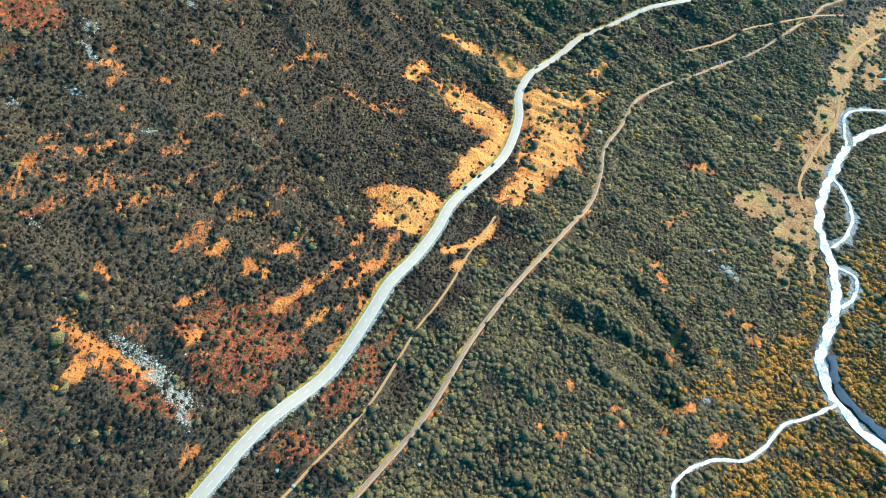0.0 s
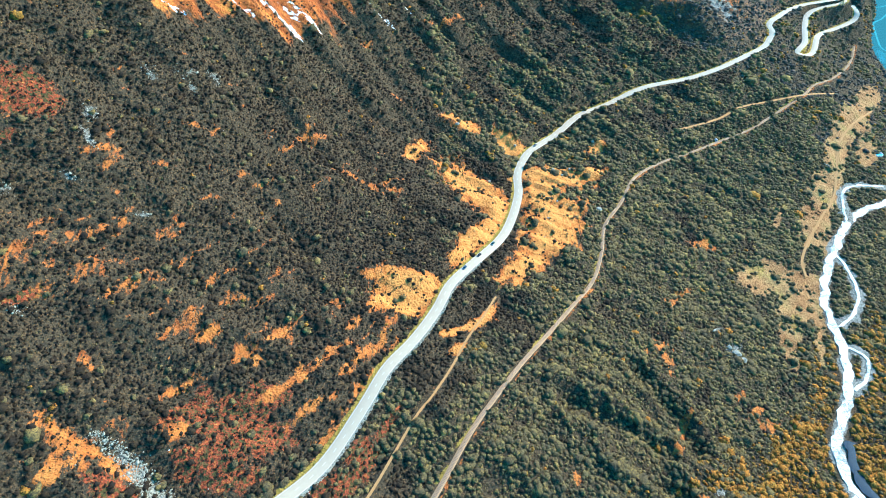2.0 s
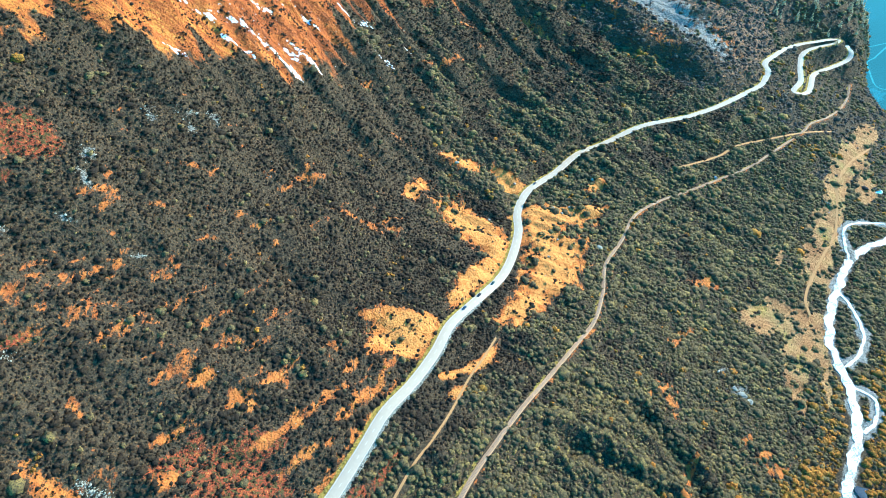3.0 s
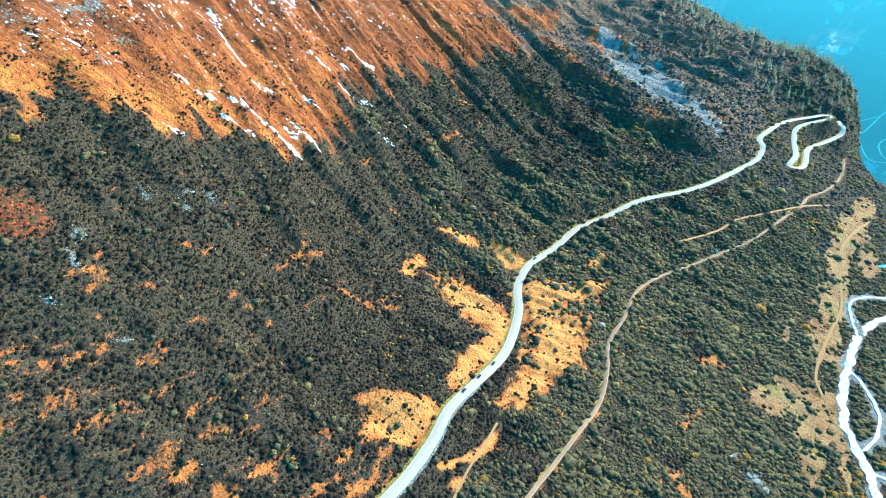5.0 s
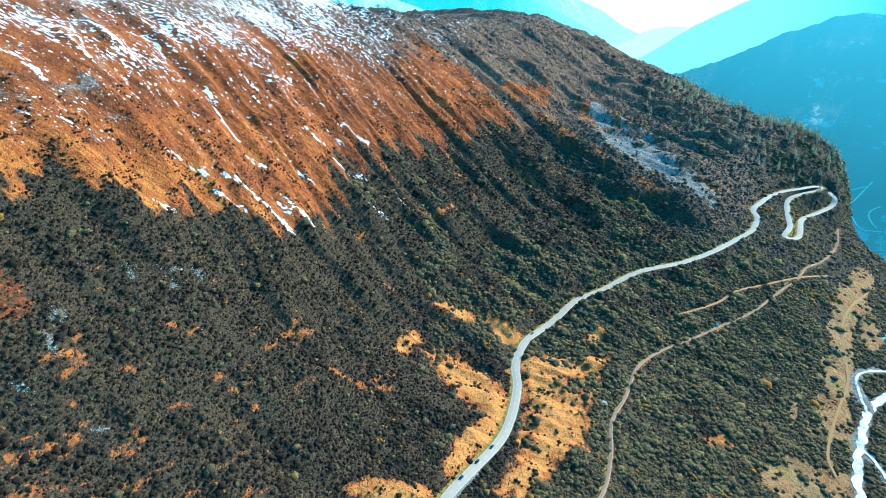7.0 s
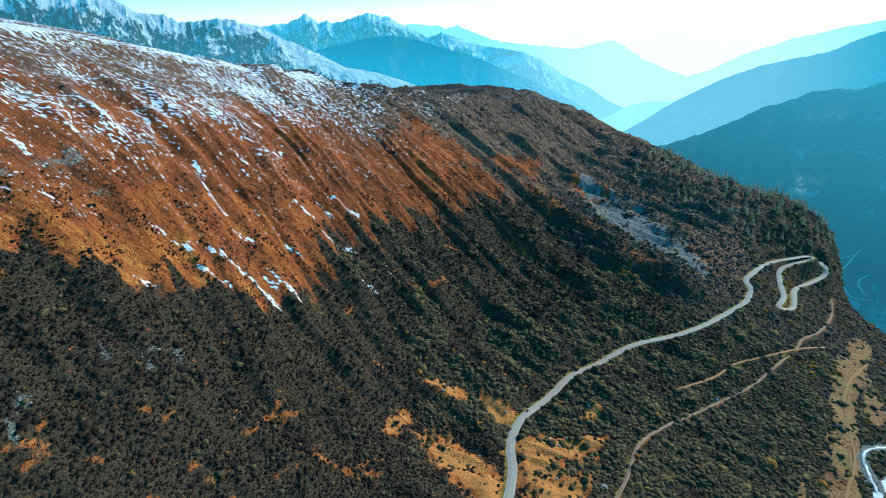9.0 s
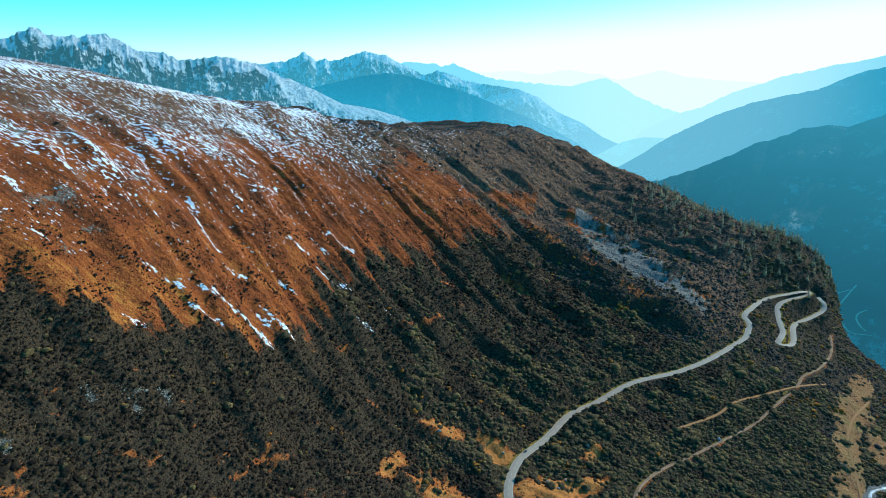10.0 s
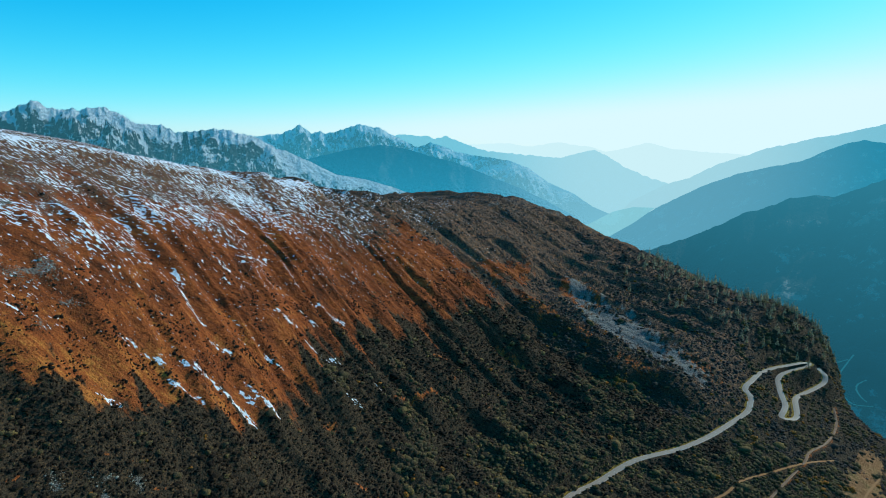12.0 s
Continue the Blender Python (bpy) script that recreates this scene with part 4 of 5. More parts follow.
LEFT_BLUE = [(-22, -0.5), (-12.0, 0.0), (-9.3, 0.37), (-7.8, 1.09), (-6.9, 0.33), (-6.2, 0.51), (-5.6, 0.34), (-4.0, 0.78), (-2.8, 1.18), (-0.9, 0.79), (0.2, 0.23), (2.5, -0.85), (3.6, -0.43), (5.6, -1.1), (7.0, -1.5), (10.6, -2.0), (12.4, -2.62), (14.2, -3.9), (16.5, -4.88), (18.2, -5.99), (20.2, -6.79), (24, -8.5)]
LEFT_LOW = [(-14, -3), (-8, -2), (-5.5, -1.4), (-2.6, -0.8), (-0.5, -0.62), (1.2, -0.9), (3.5, -1.6), (5.0, -1.95), (7.0, -2.6), (9.0, -3.4), (11.6, -4.4), (14.2, -5.6), (16.8, -7.0), (18.2, -8.3), (20, -10)]
LEFT_SNOW = [(-50, 1), (-32, 1.2), (-29.9, 1.63), (-29.0, 2.11), (-28.1, 2.37), (-27.5, 2.61), (-26.7, 2.16), (-25.6, 2.0), (-24.2, 2.28), (-22.9, 2.31), (-21.9, 1.68), (-20.7, 0.96), (-19.0, 0.97), (-17.9, 0.37), (-16.8, 0.52), (-15.0, 0.63), (-13.4, 0.59), (-11.9, 0.11), (-9.9, -0.87), (-8.7, -1.3), (-6.6, -2.31), (-4.8, -3.22), (-2.1, -3.69), (0.6, -4.5), (2.0, -5.07), (5, -7)]
# each range: base colour, tint of its painted haze, and the haze's share
HAZED_FAR = [("backdrop_pale", FAR_PALE, 4870, 60, -400, 4, 14, 1, ((0.2, 0.25, 0.3), (1.12, 1.40, 1.42), 0.96), "pale hazy range at the valley's end"),
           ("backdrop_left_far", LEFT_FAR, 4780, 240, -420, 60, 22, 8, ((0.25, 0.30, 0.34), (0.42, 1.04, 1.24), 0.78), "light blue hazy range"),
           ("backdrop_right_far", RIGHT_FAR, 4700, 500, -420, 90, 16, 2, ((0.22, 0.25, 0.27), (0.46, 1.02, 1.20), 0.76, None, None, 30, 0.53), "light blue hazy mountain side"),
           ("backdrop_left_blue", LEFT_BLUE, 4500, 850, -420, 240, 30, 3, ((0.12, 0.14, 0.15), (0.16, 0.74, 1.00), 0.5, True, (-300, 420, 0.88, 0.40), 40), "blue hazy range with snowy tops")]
HAZED_NEAR = [("backdrop_right_mid", RIGHT_MID, 4200, 800, -430, 130, 12, 4, ((0.05, 0.11, 0.13), (0.10, 0.60, 0.86), 0.55, None, (-330, 380, 0.66, 0.62), 30, 0.535), "blue wooded mountain side in haze"),
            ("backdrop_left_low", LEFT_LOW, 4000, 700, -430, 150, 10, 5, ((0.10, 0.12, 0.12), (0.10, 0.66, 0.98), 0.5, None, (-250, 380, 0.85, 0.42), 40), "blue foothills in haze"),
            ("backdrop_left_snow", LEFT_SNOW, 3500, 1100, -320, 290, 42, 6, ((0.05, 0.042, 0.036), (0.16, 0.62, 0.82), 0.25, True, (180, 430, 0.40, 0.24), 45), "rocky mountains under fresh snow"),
            ("backdrop_right_near", RIGHT_NEAR, 3000, 1300, -420, 140, 14, 7, ((0.035, 0.045, 0.045), (0.070, 0.34, 0.47), 0.5, None, (-250, 230, 0.36, 0.86), 25, 0.55), "wooded mountain side, shade and haze painted dark blue")]
for nm, crest, dist, depth, base, rough, jag, seed, air, label in HAZED_FAR + HAZED_NEAR:
    flank = mountain_range(nm, crest, dist, depth, base, painted_haze_material(nm.replace("backdrop", "air"), *air, sunny={1: 0.55, 2: 0.46, 3: 0.30, 4: 0.20, 5: 0.25, 8: 0.50}.get(seed, 0.0)), rough, jag, seed, label, seed in (3, 6))

# a zigzag track deep in the valley, on the near flank of the last range: azimuth, elevation
ZIGZAG = [[(38.97, -16.33), (38.7, -16.81), (38.1, -18.0), (37.72, -18.35), (38.14, -18.93), (38.76, -19.67), (39.25, -19.96), (39.87, -19.95), (40.6, -19.85)],
          [(36.3, -17.55), (36.58, -17.47), (37.66, -17.22), (38.67, -16.73)], [(39.96, -18.05), (39.47, -18.42), (39.37, -18.84), (39.76, -19.36), (40.16, -19.62)]]
# blue haze painted into the track's colour as emission
track_haze = painted_haze_material("air_track", (0.14, 0.18, 0.19), (0.07, 0.36, 0.47), 0.62)
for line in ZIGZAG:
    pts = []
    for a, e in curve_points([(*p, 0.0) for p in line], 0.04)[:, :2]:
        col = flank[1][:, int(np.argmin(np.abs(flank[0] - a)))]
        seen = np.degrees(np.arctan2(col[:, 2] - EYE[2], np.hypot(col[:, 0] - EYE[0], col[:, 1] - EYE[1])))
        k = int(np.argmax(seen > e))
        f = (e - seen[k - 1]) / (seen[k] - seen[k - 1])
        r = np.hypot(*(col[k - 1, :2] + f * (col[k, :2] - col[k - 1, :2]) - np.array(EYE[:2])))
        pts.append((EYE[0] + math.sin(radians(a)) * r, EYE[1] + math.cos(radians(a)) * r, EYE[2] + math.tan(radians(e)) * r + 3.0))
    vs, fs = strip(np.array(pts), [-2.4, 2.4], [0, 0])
    tagged(mesh_object("far_track", vs, fs, track_haze), "faint zigzag track deep in the valley, haze painted in", "road", kind="structure")

# the broad valley floor far below, with fields made pale by painted haze emission
fl_el = np.linspace(-8.9, -5.9, 14)
fl_lo, fl_hi = np.interp(fl_el, [-8.9, -8.0, -6.3, -5.9], [17.0, 17.0, 20.0, 21.6]), np.interp(fl_el, [-8.9, -8.6, -7.2, -5.9], [18.6, 19.6, 21.8, 23.4])
fl = []
for e_, lo_, hi_ in zip(fl_el, fl_lo, fl_hi):
    a_, d_ = np.radians(np.linspace(lo_, hi_, 12)), 3250 + 25 * (e_ + 8.9)
    fl.append(np.stack([EYE[0] + np.sin(a_) * d_, EYE[1] + np.cos(a_) * d_, np.full(12, EYE[2] + math.tan(radians(e_)) * d_)], -1))
tagged(mesh_object("backdrop_valley_floor", np.array(fl).reshape(-1, 3), grid_faces(14, 12), painted_haze_material("air_fields", (0.16, 0.17, 0.13), (0.60, 1.20, 1.32), 0.7, None, None, 2.0, 0.5), True),
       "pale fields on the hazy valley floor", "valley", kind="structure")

# ---------------------------------------------------------------- shrubs: far too many to count
def on_grid(field, u, v):
    """A ground field at places between the grid's points."""
    i = np.clip(np.searchsorted(u_steps, u) - 1, 0, len(u_steps) - 2)
    j = np.clip(np.searchsorted(v_steps, v) - 1, 0, len(v_steps) - 2)
    s, t = (u - u_steps[i]) / (u_steps[i + 1] - u_steps[i]), (v - v_steps[j]) / (v_steps[j + 1] - v_steps[j])
    return field[i, j] * (1 - s) * (1 - t) + field[i + 1, j] * s * (1 - t) + field[i, j + 1] * (1 - s) * t + field[i + 1, j + 1] * s * t


def lump_shape(rng, low=-0.45):
    """A lumpy dome."""
    bm = bmesh.new()
    bmesh.ops.create_icosphere(bm, subdivisions=1, radius=1.0)
    bmesh.ops.delete(bm, geom=[v for v in bm.verts if v.co.z < low], context="VERTS")
    bm.verts.ensure_lookup_table()
    vs = np.array([v.co for v in bm.verts])
    fs = np.array([[v.index for v in f.verts] for f in bm.faces])
    bm.free()
    vs *= (1 + rng.uniform(-0.36, 0.3, len(vs)))[:, None]
    vs[:, 2] = np.where(vs[:, 2] < 0, vs[:, 2] * 0.7, vs[:, 2])
    return vs, fs


def bush_shape(rng, sprays):
    """A lumpy dome with angular sprays of leaves standing out of its upper side."""
    vs, fs = lump_shape(rng)
    all_v, all_f, start = [vs * 0.9], [fs], len(vs)
    for k in range(sprays):
        a, h = rng.uniform(0, 6.283), rng.uniform(0.05, 0.98)
        r = math.sqrt(1 - h * h)
        out = np.array([r * math.cos(a), r * math.sin(a), h])
        side = np.cross(out, rng.normal(size=3))
        side /= np.linalg.norm(side)
        over = np.cross(out, side)
        size = rng.uniform(0.24, 0.46)
        at = out * rng.uniform(0.62, 0.86)
        corners = [at + side * size, at + over * size, at - side * size, at - over * size, at + out * size * rng.uniform(0.6, 1.2)]
        all_v.append(np.array(corners) + rng.uniform(-0.08, 0.08, (5, 3)))
        all_f.append(np.array([(0, 1, 4), (1, 2, 4), (2, 3, 4), (3, 0, 4)]) + start)
        start += 5
    return np.vstack(all_v), np.vstack(all_f)


def scatter_mesh(name, x, y, z, size, mat, sprays, rng, tall=1.0):
    shapes = [bush_shape(rng, sprays) if sprays else lump_shape(rng) for _ in range(8)]
    pick = rng.integers(0, 8, len(x))
    all_v, all_f, start = [], [], 0
    for k, (bv, bf) in enumerate(shapes):
        sel = np.nonzero(pick == k)[0]
        turn = rng.uniform(0, 6.283, len(sel))
        c, s = np.cos(turn), np.sin(turn)
        sx, sy, sz = (size[sel] * rng.uniform(0.8, 1.2, len(sel)) for _ in range(3))
        px, py, pz = bv[None, :, 0] * sx[:, None], bv[None, :, 1] * sy[:, None], bv[None, :, 2] * sz[:, None] * tall
        vx = px * c[:, None] - py * s[:, None] + x[sel][:, None]
        vy = px * s[:, None] + py * c[:, None] + y[sel][:, None]
        vz = pz + z[sel][:, None]
        all_v.append(np.stack([vx, vy, vz], -1).reshape(-1, 3))
        all_f.append((bf[None] + (np.arange(len(sel)) * len(bv))[:, None, None] + start).reshape(-1, 3))
        start += len(sel) * len(bv)
    return mesh_object(name, np.vstack(all_v), np.vstack(all_f), mat)


def clear_of(x, y, gaps):
    keep = np.ones(x.shape, bool)
    for line, gap in gaps:
        keep &= line_distance(x, y, line, gap + 1)[0] > gap
    return keep


rng = np.random.default_rng(7)
GAPS = [(road_line, 5.6), (rail_line, 2.9), (foot_line, 2.0), (branch_line, 2.6), (vtrack_line, 2.6), (river_line, 7.0), (stream_line, 3.2)] + [(k, 4.0) for k in braid_lines]
wood = np.clip(1 - (0.97 - 0.55 * smooth(0.05, 0.4, fbm(GX / 9, GY / 9, 3, 31))) * smooth(0.36, 0.6, np.maximum(grass_m, meadow_m)) - 0.6 * smooth(0.35, 0.6, red_m), 0.0, 1) * (1 - smooth(0.35, 0.6, rock_m)) * (1 - (0.97 - 0.45 * smooth(0.12, 0.3, fbm((GU + 0.15 * GV) / 16, GV / 60, 3, 34)) * smooth(90, 0, GV - np.interp(GU, TREE_U, TREE_V))) * smooth(0.25, 0.6, alp_m)) * (1 - smooth(0.4, 0.5, snow_m))
wood = wood * (1 - 0.35 * smooth(880, 960, GU)) * np.clip(1.05 + 1.1 * fbm(GX / 24, GY / 24, 4, 33), 0.45, 1)
AUTUMN_SPOTS = [(-17, 352, 10, 6, -117), (-25, 337, 6, 3, -135), (62, 500, 9, 5, 69), (208, 216, 30, 12, -165), (240, 240, 29, 8, -156), (181, 217, 17, 9, -149), (318, 315, 42, 9, 57), (165, 528, 18, 3, -150), (-21, 363, 7, 3, -136)]
# rust and gold bushes fill the valley bottom by the stream and the far bank, and a few stand singly on the slope
low_side = smooth(-25, -75, GV + 30 * fbm(GX / 60, GY / 60, 3, 36) + 55 * smooth(330, 480, GU))
autumn_m = 1.1 * low_side * smooth(-0.45, 0.05, fbm(GX / 26, GY / 26, 4, 39)) * (1 - smooth(480, 600, GU))
autumn_m = np.maximum(autumn_m, 0.6 * smooth(-125, -138, GV) * smooth(-0.3, 0.25, fbm(GX / 30, GY / 30, 3, 29)))
autumn_m = np.maximum(autumn_m, 0.3 * smooth(0.42, 0.55, fbm(GX / 22, GY / 22, 3, 38)) * smooth(-40, 60, GV))
autumn_m = np.maximum(autumn_m, 0.6 * smooth(0.12, 0.36, fbm(GX / 45, GY / 45, 3, 28)) * smooth(760, 880, GU) * smooth(1200, 1120, GU))
autumn_m = np.maximum(autumn_m, 0.75 * ovals(GX, GY, AUTUMN_SPOTS, 4, 0.5, 3))
bare_m = smooth(-0.2, 0.2, fbm(GX / 45, GY / 45, 4, 35) - 0.34 + 0.75 * smooth(95, 170, GV) * smooth(480, 300, GU) + 0.5 * smooth(220, 330, GV) + 0.35 * smooth(520, 700, GU) * smooth(60, 140, GV) + 0.4 * smooth(780, 880, GU))


def shrub_belt(u0, u1, v0, v1, step, sprays, big, tall=0.8):
    u, v = np.meshgrid(np.arange(u0, u1, step), np.arange(v0, v1, step), indexing="ij")
    u, v = (k.ravel() + rng.uniform(-0.6, 0.6, k.size) * step for k in (u, v))
    keep = rng.random(u.size) < on_grid(wood, u, v) * (1 - 0.75 * lane_field(u, v, fbm(*(k / 70 for k in to_xy(u, v)), 4, 70)))
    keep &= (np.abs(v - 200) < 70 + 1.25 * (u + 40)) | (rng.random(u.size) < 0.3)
    u, v = u[keep], v[keep]
    x, y = to_xy(u, v)
    keep = clear_of(x, y, GAPS)
    u, v, x, y = u[keep], v[keep], x[keep], y[keep]
    z = on_grid(GZ, u, v)
    bare = rng.random(len(u)) < 0.06 + 0.9 * on_grid(bare_m, u, v)
    gold = rng.random(len(u)) < (0.012 + 0.85 * on_grid(autumn_m, u, v)) * (1 - 0.6 * bare)
    size = step * big * np.exp(rng.normal(-0.05, 0.30, len(u))) * (1 - 0.45 * on_grid(alp_m, u, v)) * np.clip(1 + 0.9 * fbm(x / 18, y / 18, 3, 37), 0.6, 1.7) * np.where(bare, 0.72, 1.06)
    bare = bare & ~gold
    # past u 800 the bare shrubs take the haze-greyed colours
    for sel, mat, nm, label in ((bare, brown_mat if u0 < 800 else hazed_heath_mat, "bare_shrubs", "half bare brown mountain shrubs on the slope"), (~gold & ~bare, shrub_mat, "green_shrubs", "dense dark green alder shrubs on the slope"), (gold, autumn_mat, "autumn_shrubs", "yellow and rust-brown autumn shrubs")):
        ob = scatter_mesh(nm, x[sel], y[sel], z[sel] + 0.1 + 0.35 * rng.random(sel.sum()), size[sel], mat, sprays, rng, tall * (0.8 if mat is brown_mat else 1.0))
        tagged(ob, label, "shrubs", kind="stuff")


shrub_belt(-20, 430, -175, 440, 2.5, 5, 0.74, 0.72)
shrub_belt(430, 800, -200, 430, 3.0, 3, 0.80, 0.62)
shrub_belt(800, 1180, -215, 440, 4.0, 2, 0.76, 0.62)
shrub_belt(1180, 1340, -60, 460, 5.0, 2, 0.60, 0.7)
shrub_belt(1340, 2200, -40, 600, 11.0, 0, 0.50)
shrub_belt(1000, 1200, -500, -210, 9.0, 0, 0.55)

# low heath bushes and dark outcrops over the end of the crest
u, v = rng.uniform(640, 1340, 19000), rng.uniform(230, 620, 19000)
keep = (on_grid(moor_m, u, v) > 0.3) & (on_grid(rock_m, u, v) < 0.5) & (rng.random(u.size) < 0.55 + 1.2 * fbm(u / 30, v / 40, 4, 27))
u, v = u[keep], v[keep]
x, y = to_xy(u, v)
tagged(scatter_mesh("heath_bushes", x, y, on_grid(GZ, u, v), 1.25 * np.exp(rng.normal(0, 0.4, len(u))), hazed_heath_mat, 0, rng, 0.7), "low grey-brown heath bushes on the mountain spur", "shrubs", kind="stuff")


def twig_belt(u0, u1, v0, v1, step):
    """Thin knee-high twigs and leaf tufts that fill the gaps between the bushes."""
    u, v = np.meshgrid(np.arange(u0, u1, step), np.arange(v0, v1, step), indexing="ij")
    u, v = (k.ravel() + rng.uniform(-0.6, 0.6, k.size) * step for k in (u, v))
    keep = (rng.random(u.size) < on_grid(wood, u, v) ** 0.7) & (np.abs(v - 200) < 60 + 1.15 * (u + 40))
    u, v = u[keep], v[keep]
    x, y = to_xy(u, v)
    keep = clear_of(x, y, GAPS)
    u, v, x, y = u[keep], v[keep], x[keep], y[keep]
    bare = rng.random(len(u)) < 0.1 + 0.85 * on_grid(bare_m, u, v)
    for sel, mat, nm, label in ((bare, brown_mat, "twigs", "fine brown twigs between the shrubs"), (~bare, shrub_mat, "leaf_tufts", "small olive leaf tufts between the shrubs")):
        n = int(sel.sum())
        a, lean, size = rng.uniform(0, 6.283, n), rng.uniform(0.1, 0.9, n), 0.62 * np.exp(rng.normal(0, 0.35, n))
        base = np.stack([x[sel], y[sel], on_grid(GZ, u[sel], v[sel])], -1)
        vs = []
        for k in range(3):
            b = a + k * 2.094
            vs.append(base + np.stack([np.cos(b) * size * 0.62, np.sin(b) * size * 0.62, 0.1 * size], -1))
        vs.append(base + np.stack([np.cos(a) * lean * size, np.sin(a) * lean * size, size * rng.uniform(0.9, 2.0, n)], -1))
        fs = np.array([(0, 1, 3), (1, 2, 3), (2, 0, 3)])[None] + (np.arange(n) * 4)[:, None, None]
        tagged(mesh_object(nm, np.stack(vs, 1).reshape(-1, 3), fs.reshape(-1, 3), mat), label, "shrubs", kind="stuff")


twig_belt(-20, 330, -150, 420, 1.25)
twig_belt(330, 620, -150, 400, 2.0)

# dwarf shrubs dotted over the grass above the shrub line, in clusters and along the ribs
u, v = rng.uniform(60, 900, 60000), rng.uniform(300, 520, 60000)
far_up = v - np.interp(u, TREE_U, TREE_V)
keep = (on_grid(alp_m, u, v) > 0.35) & (rng.random(u.size) < (smooth(85, -15, far_up + 35 * fbm(u / 40, v / 40, 3, 86)) + 0.04) * smooth(-0.05, 0.3, fbm(u / 16, v / 16, 3, 87)) * 1.1) & (on_grid(snow_m, u, v) < 0.45)
u, v = u[keep], v[keep]
x, y = to_xy(u, v)
tagged(scatter_mesh("dwarf_shrubs", x, y, on_grid(GZ, u, v) + 0.1, 0.85 * np.exp(rng.normal(0, 0.3, len(u))), brown_mat, 3, rng, 0.75), "low dark dwarf shrubs dotted over alpine grass", "shrubs", kind="stuff")


# ---------------------------------------------------------------- things
def part(name, bm, mat, parent, label=""):
    me = bpy.data.meshes.new(name)
    bm.to_mesh(me)
    bm.free()
    me.materials.append(mat)
    ob = new(name, me)
    ob.parent = parent
    return tagged(ob, label)


def box(sx, sy, sz, at=(0, 0, 0), bevel=0.0):
    bm = bmesh.new()
    bmesh.ops.create_cube(bm, size=1)
    for v in bm.verts:
        v.co = Vector((v.co.x * sx + at[0], v.co.y * sy + at[1], v.co.z * sz + at[2]))
    if bevel:
        bmesh.ops.bevel(bm, geom=bm.edges, offset=bevel, segments=2, affect="EDGES")
    return bm


def ground_z(x, y):
    u, v = to_uv(np.array([float(x)]), np.array([float(y)]))
    return float(on_grid(GZ, u, v)[0])


# markings and edges of the road
def along(line, start, stop, step=0.5):
    run = np.r_[0, np.cumsum(np.linalg.norm(np.diff(line[:, :2], axis=0), axis=1))]
    at = np.arange(start, min(stop, run[-1]), step)
    return np.stack([np.interp(at, run, line[:, k]) for k in range(3)], 1)


road_length = float(np.sum(np.linalg.norm(np.diff(road_line[:, :2], axis=0), axis=1)))
dash_v, dash_f, count = [], [], 0
for s in np.arange(2.0, road_length - 8, 9.0):
    vs, fs = strip(along(road_line, s, s + 3.6, 1.2), [-0.11, 0.11], [0.215, 0.215])
    dash_v.append(vs), dash_f.append(fs + count)
    count += len(vs)
mesh_object("centre_dashes", np.vstack(dash_v), np.vstack(dash_f), white_paint, parent=road, label="broken white centre line")
for off in (-3.1, 3.1):
    vs, fs = strip(road_line, [off - 0.09, off + 0.09], [0.165, 0.165])
    mesh_object("edge_line", vs, fs, white_paint, parent=road, label="thin white edge line")

railway = bpy.data.objects["railway_bed"]
for off in (-0.5, 0.5):
    vs, fs = strip(rail_line, [off - 0.07, off - 0.07, off + 0.07, off + 0.07], [0.36, 0.52, 0.52, 0.36])
    mesh_object("rail", vs, fs, steel, parent=railway, label="rusty steel rail")
tie_v, tie_f, count = [], [], 0
rail_length = float(np.sum(np.linalg.norm(np.diff(rail_line[:, :2], axis=0), axis=1)))
for s in np.arange(1.0, rail_length - 2, 0.9):
    vs, fs = strip(along(rail_line, s, s + 0.26, 0.25), [-0.9, 0.9], [0.40, 0.40])
    tie_v.append(vs), tie_f.append(fs + count)
    count += len(vs)
sleeper_mat = plain("weathered_sleeper", (0.10, 0.075, 0.06), 0.9, 0, 0.3, 3.0)
tagged(mesh_object("sleepers", np.vstack(tie_v), np.vstack(tie_f), sleeper_mat, parent=railway, label="dark weathered sleepers"), kind="stuff")


# pale stones: the road's dry-stone edge, the scree and what lies about on the heath
dark_stone = plain("dark_stone", (0.12, 0.112, 0.105), 0.9, 0, 0.4, 0.5)


def stones(name, x, y, lift, size, label, category, mat=stone):
    u, v = to_uv(x, y)
    ob = scatter_mesh(name, x, y, on_grid(GZ, u, v) + lift, size, mat, 0, rng, 0.75)
    return tagged(ob, label, category, kind="stuff")


edge = along(road_line, 0, 330, 0.35)
tan = np.gradient(edge[:, :2], axis=0)
tan /= np.linalg.norm(tan, axis=1)[:, None]
rag = 0.9 + 0.8 * fbm(np.arange(len(edge)) / 14.0, np.zeros(len(edge)), 3, 21)
ex, ey, es = [], [], []
for k in range(4):
    out = -(3.8 + k * 0.45 * rag + rng.uniform(-0.15, 0.15, len(edge)))
    keep = rng.random(len(edge)) < (0.95 - 0.17 * k)
    ex.append((edge[:, 0] - tan[:, 1] * out)[keep]), ey.append((edge[:, 1] + tan[:, 0] * out)[keep]), es.append(rng.uniform(0.2, 0.48, keep.sum()))
stones("stone_edging", np.concatenate(ex), np.concatenate(ey), 0.08, np.concatenate(es), "pale dry-stone edging below the road", "stones")

sx, sy, ss = [], [], []
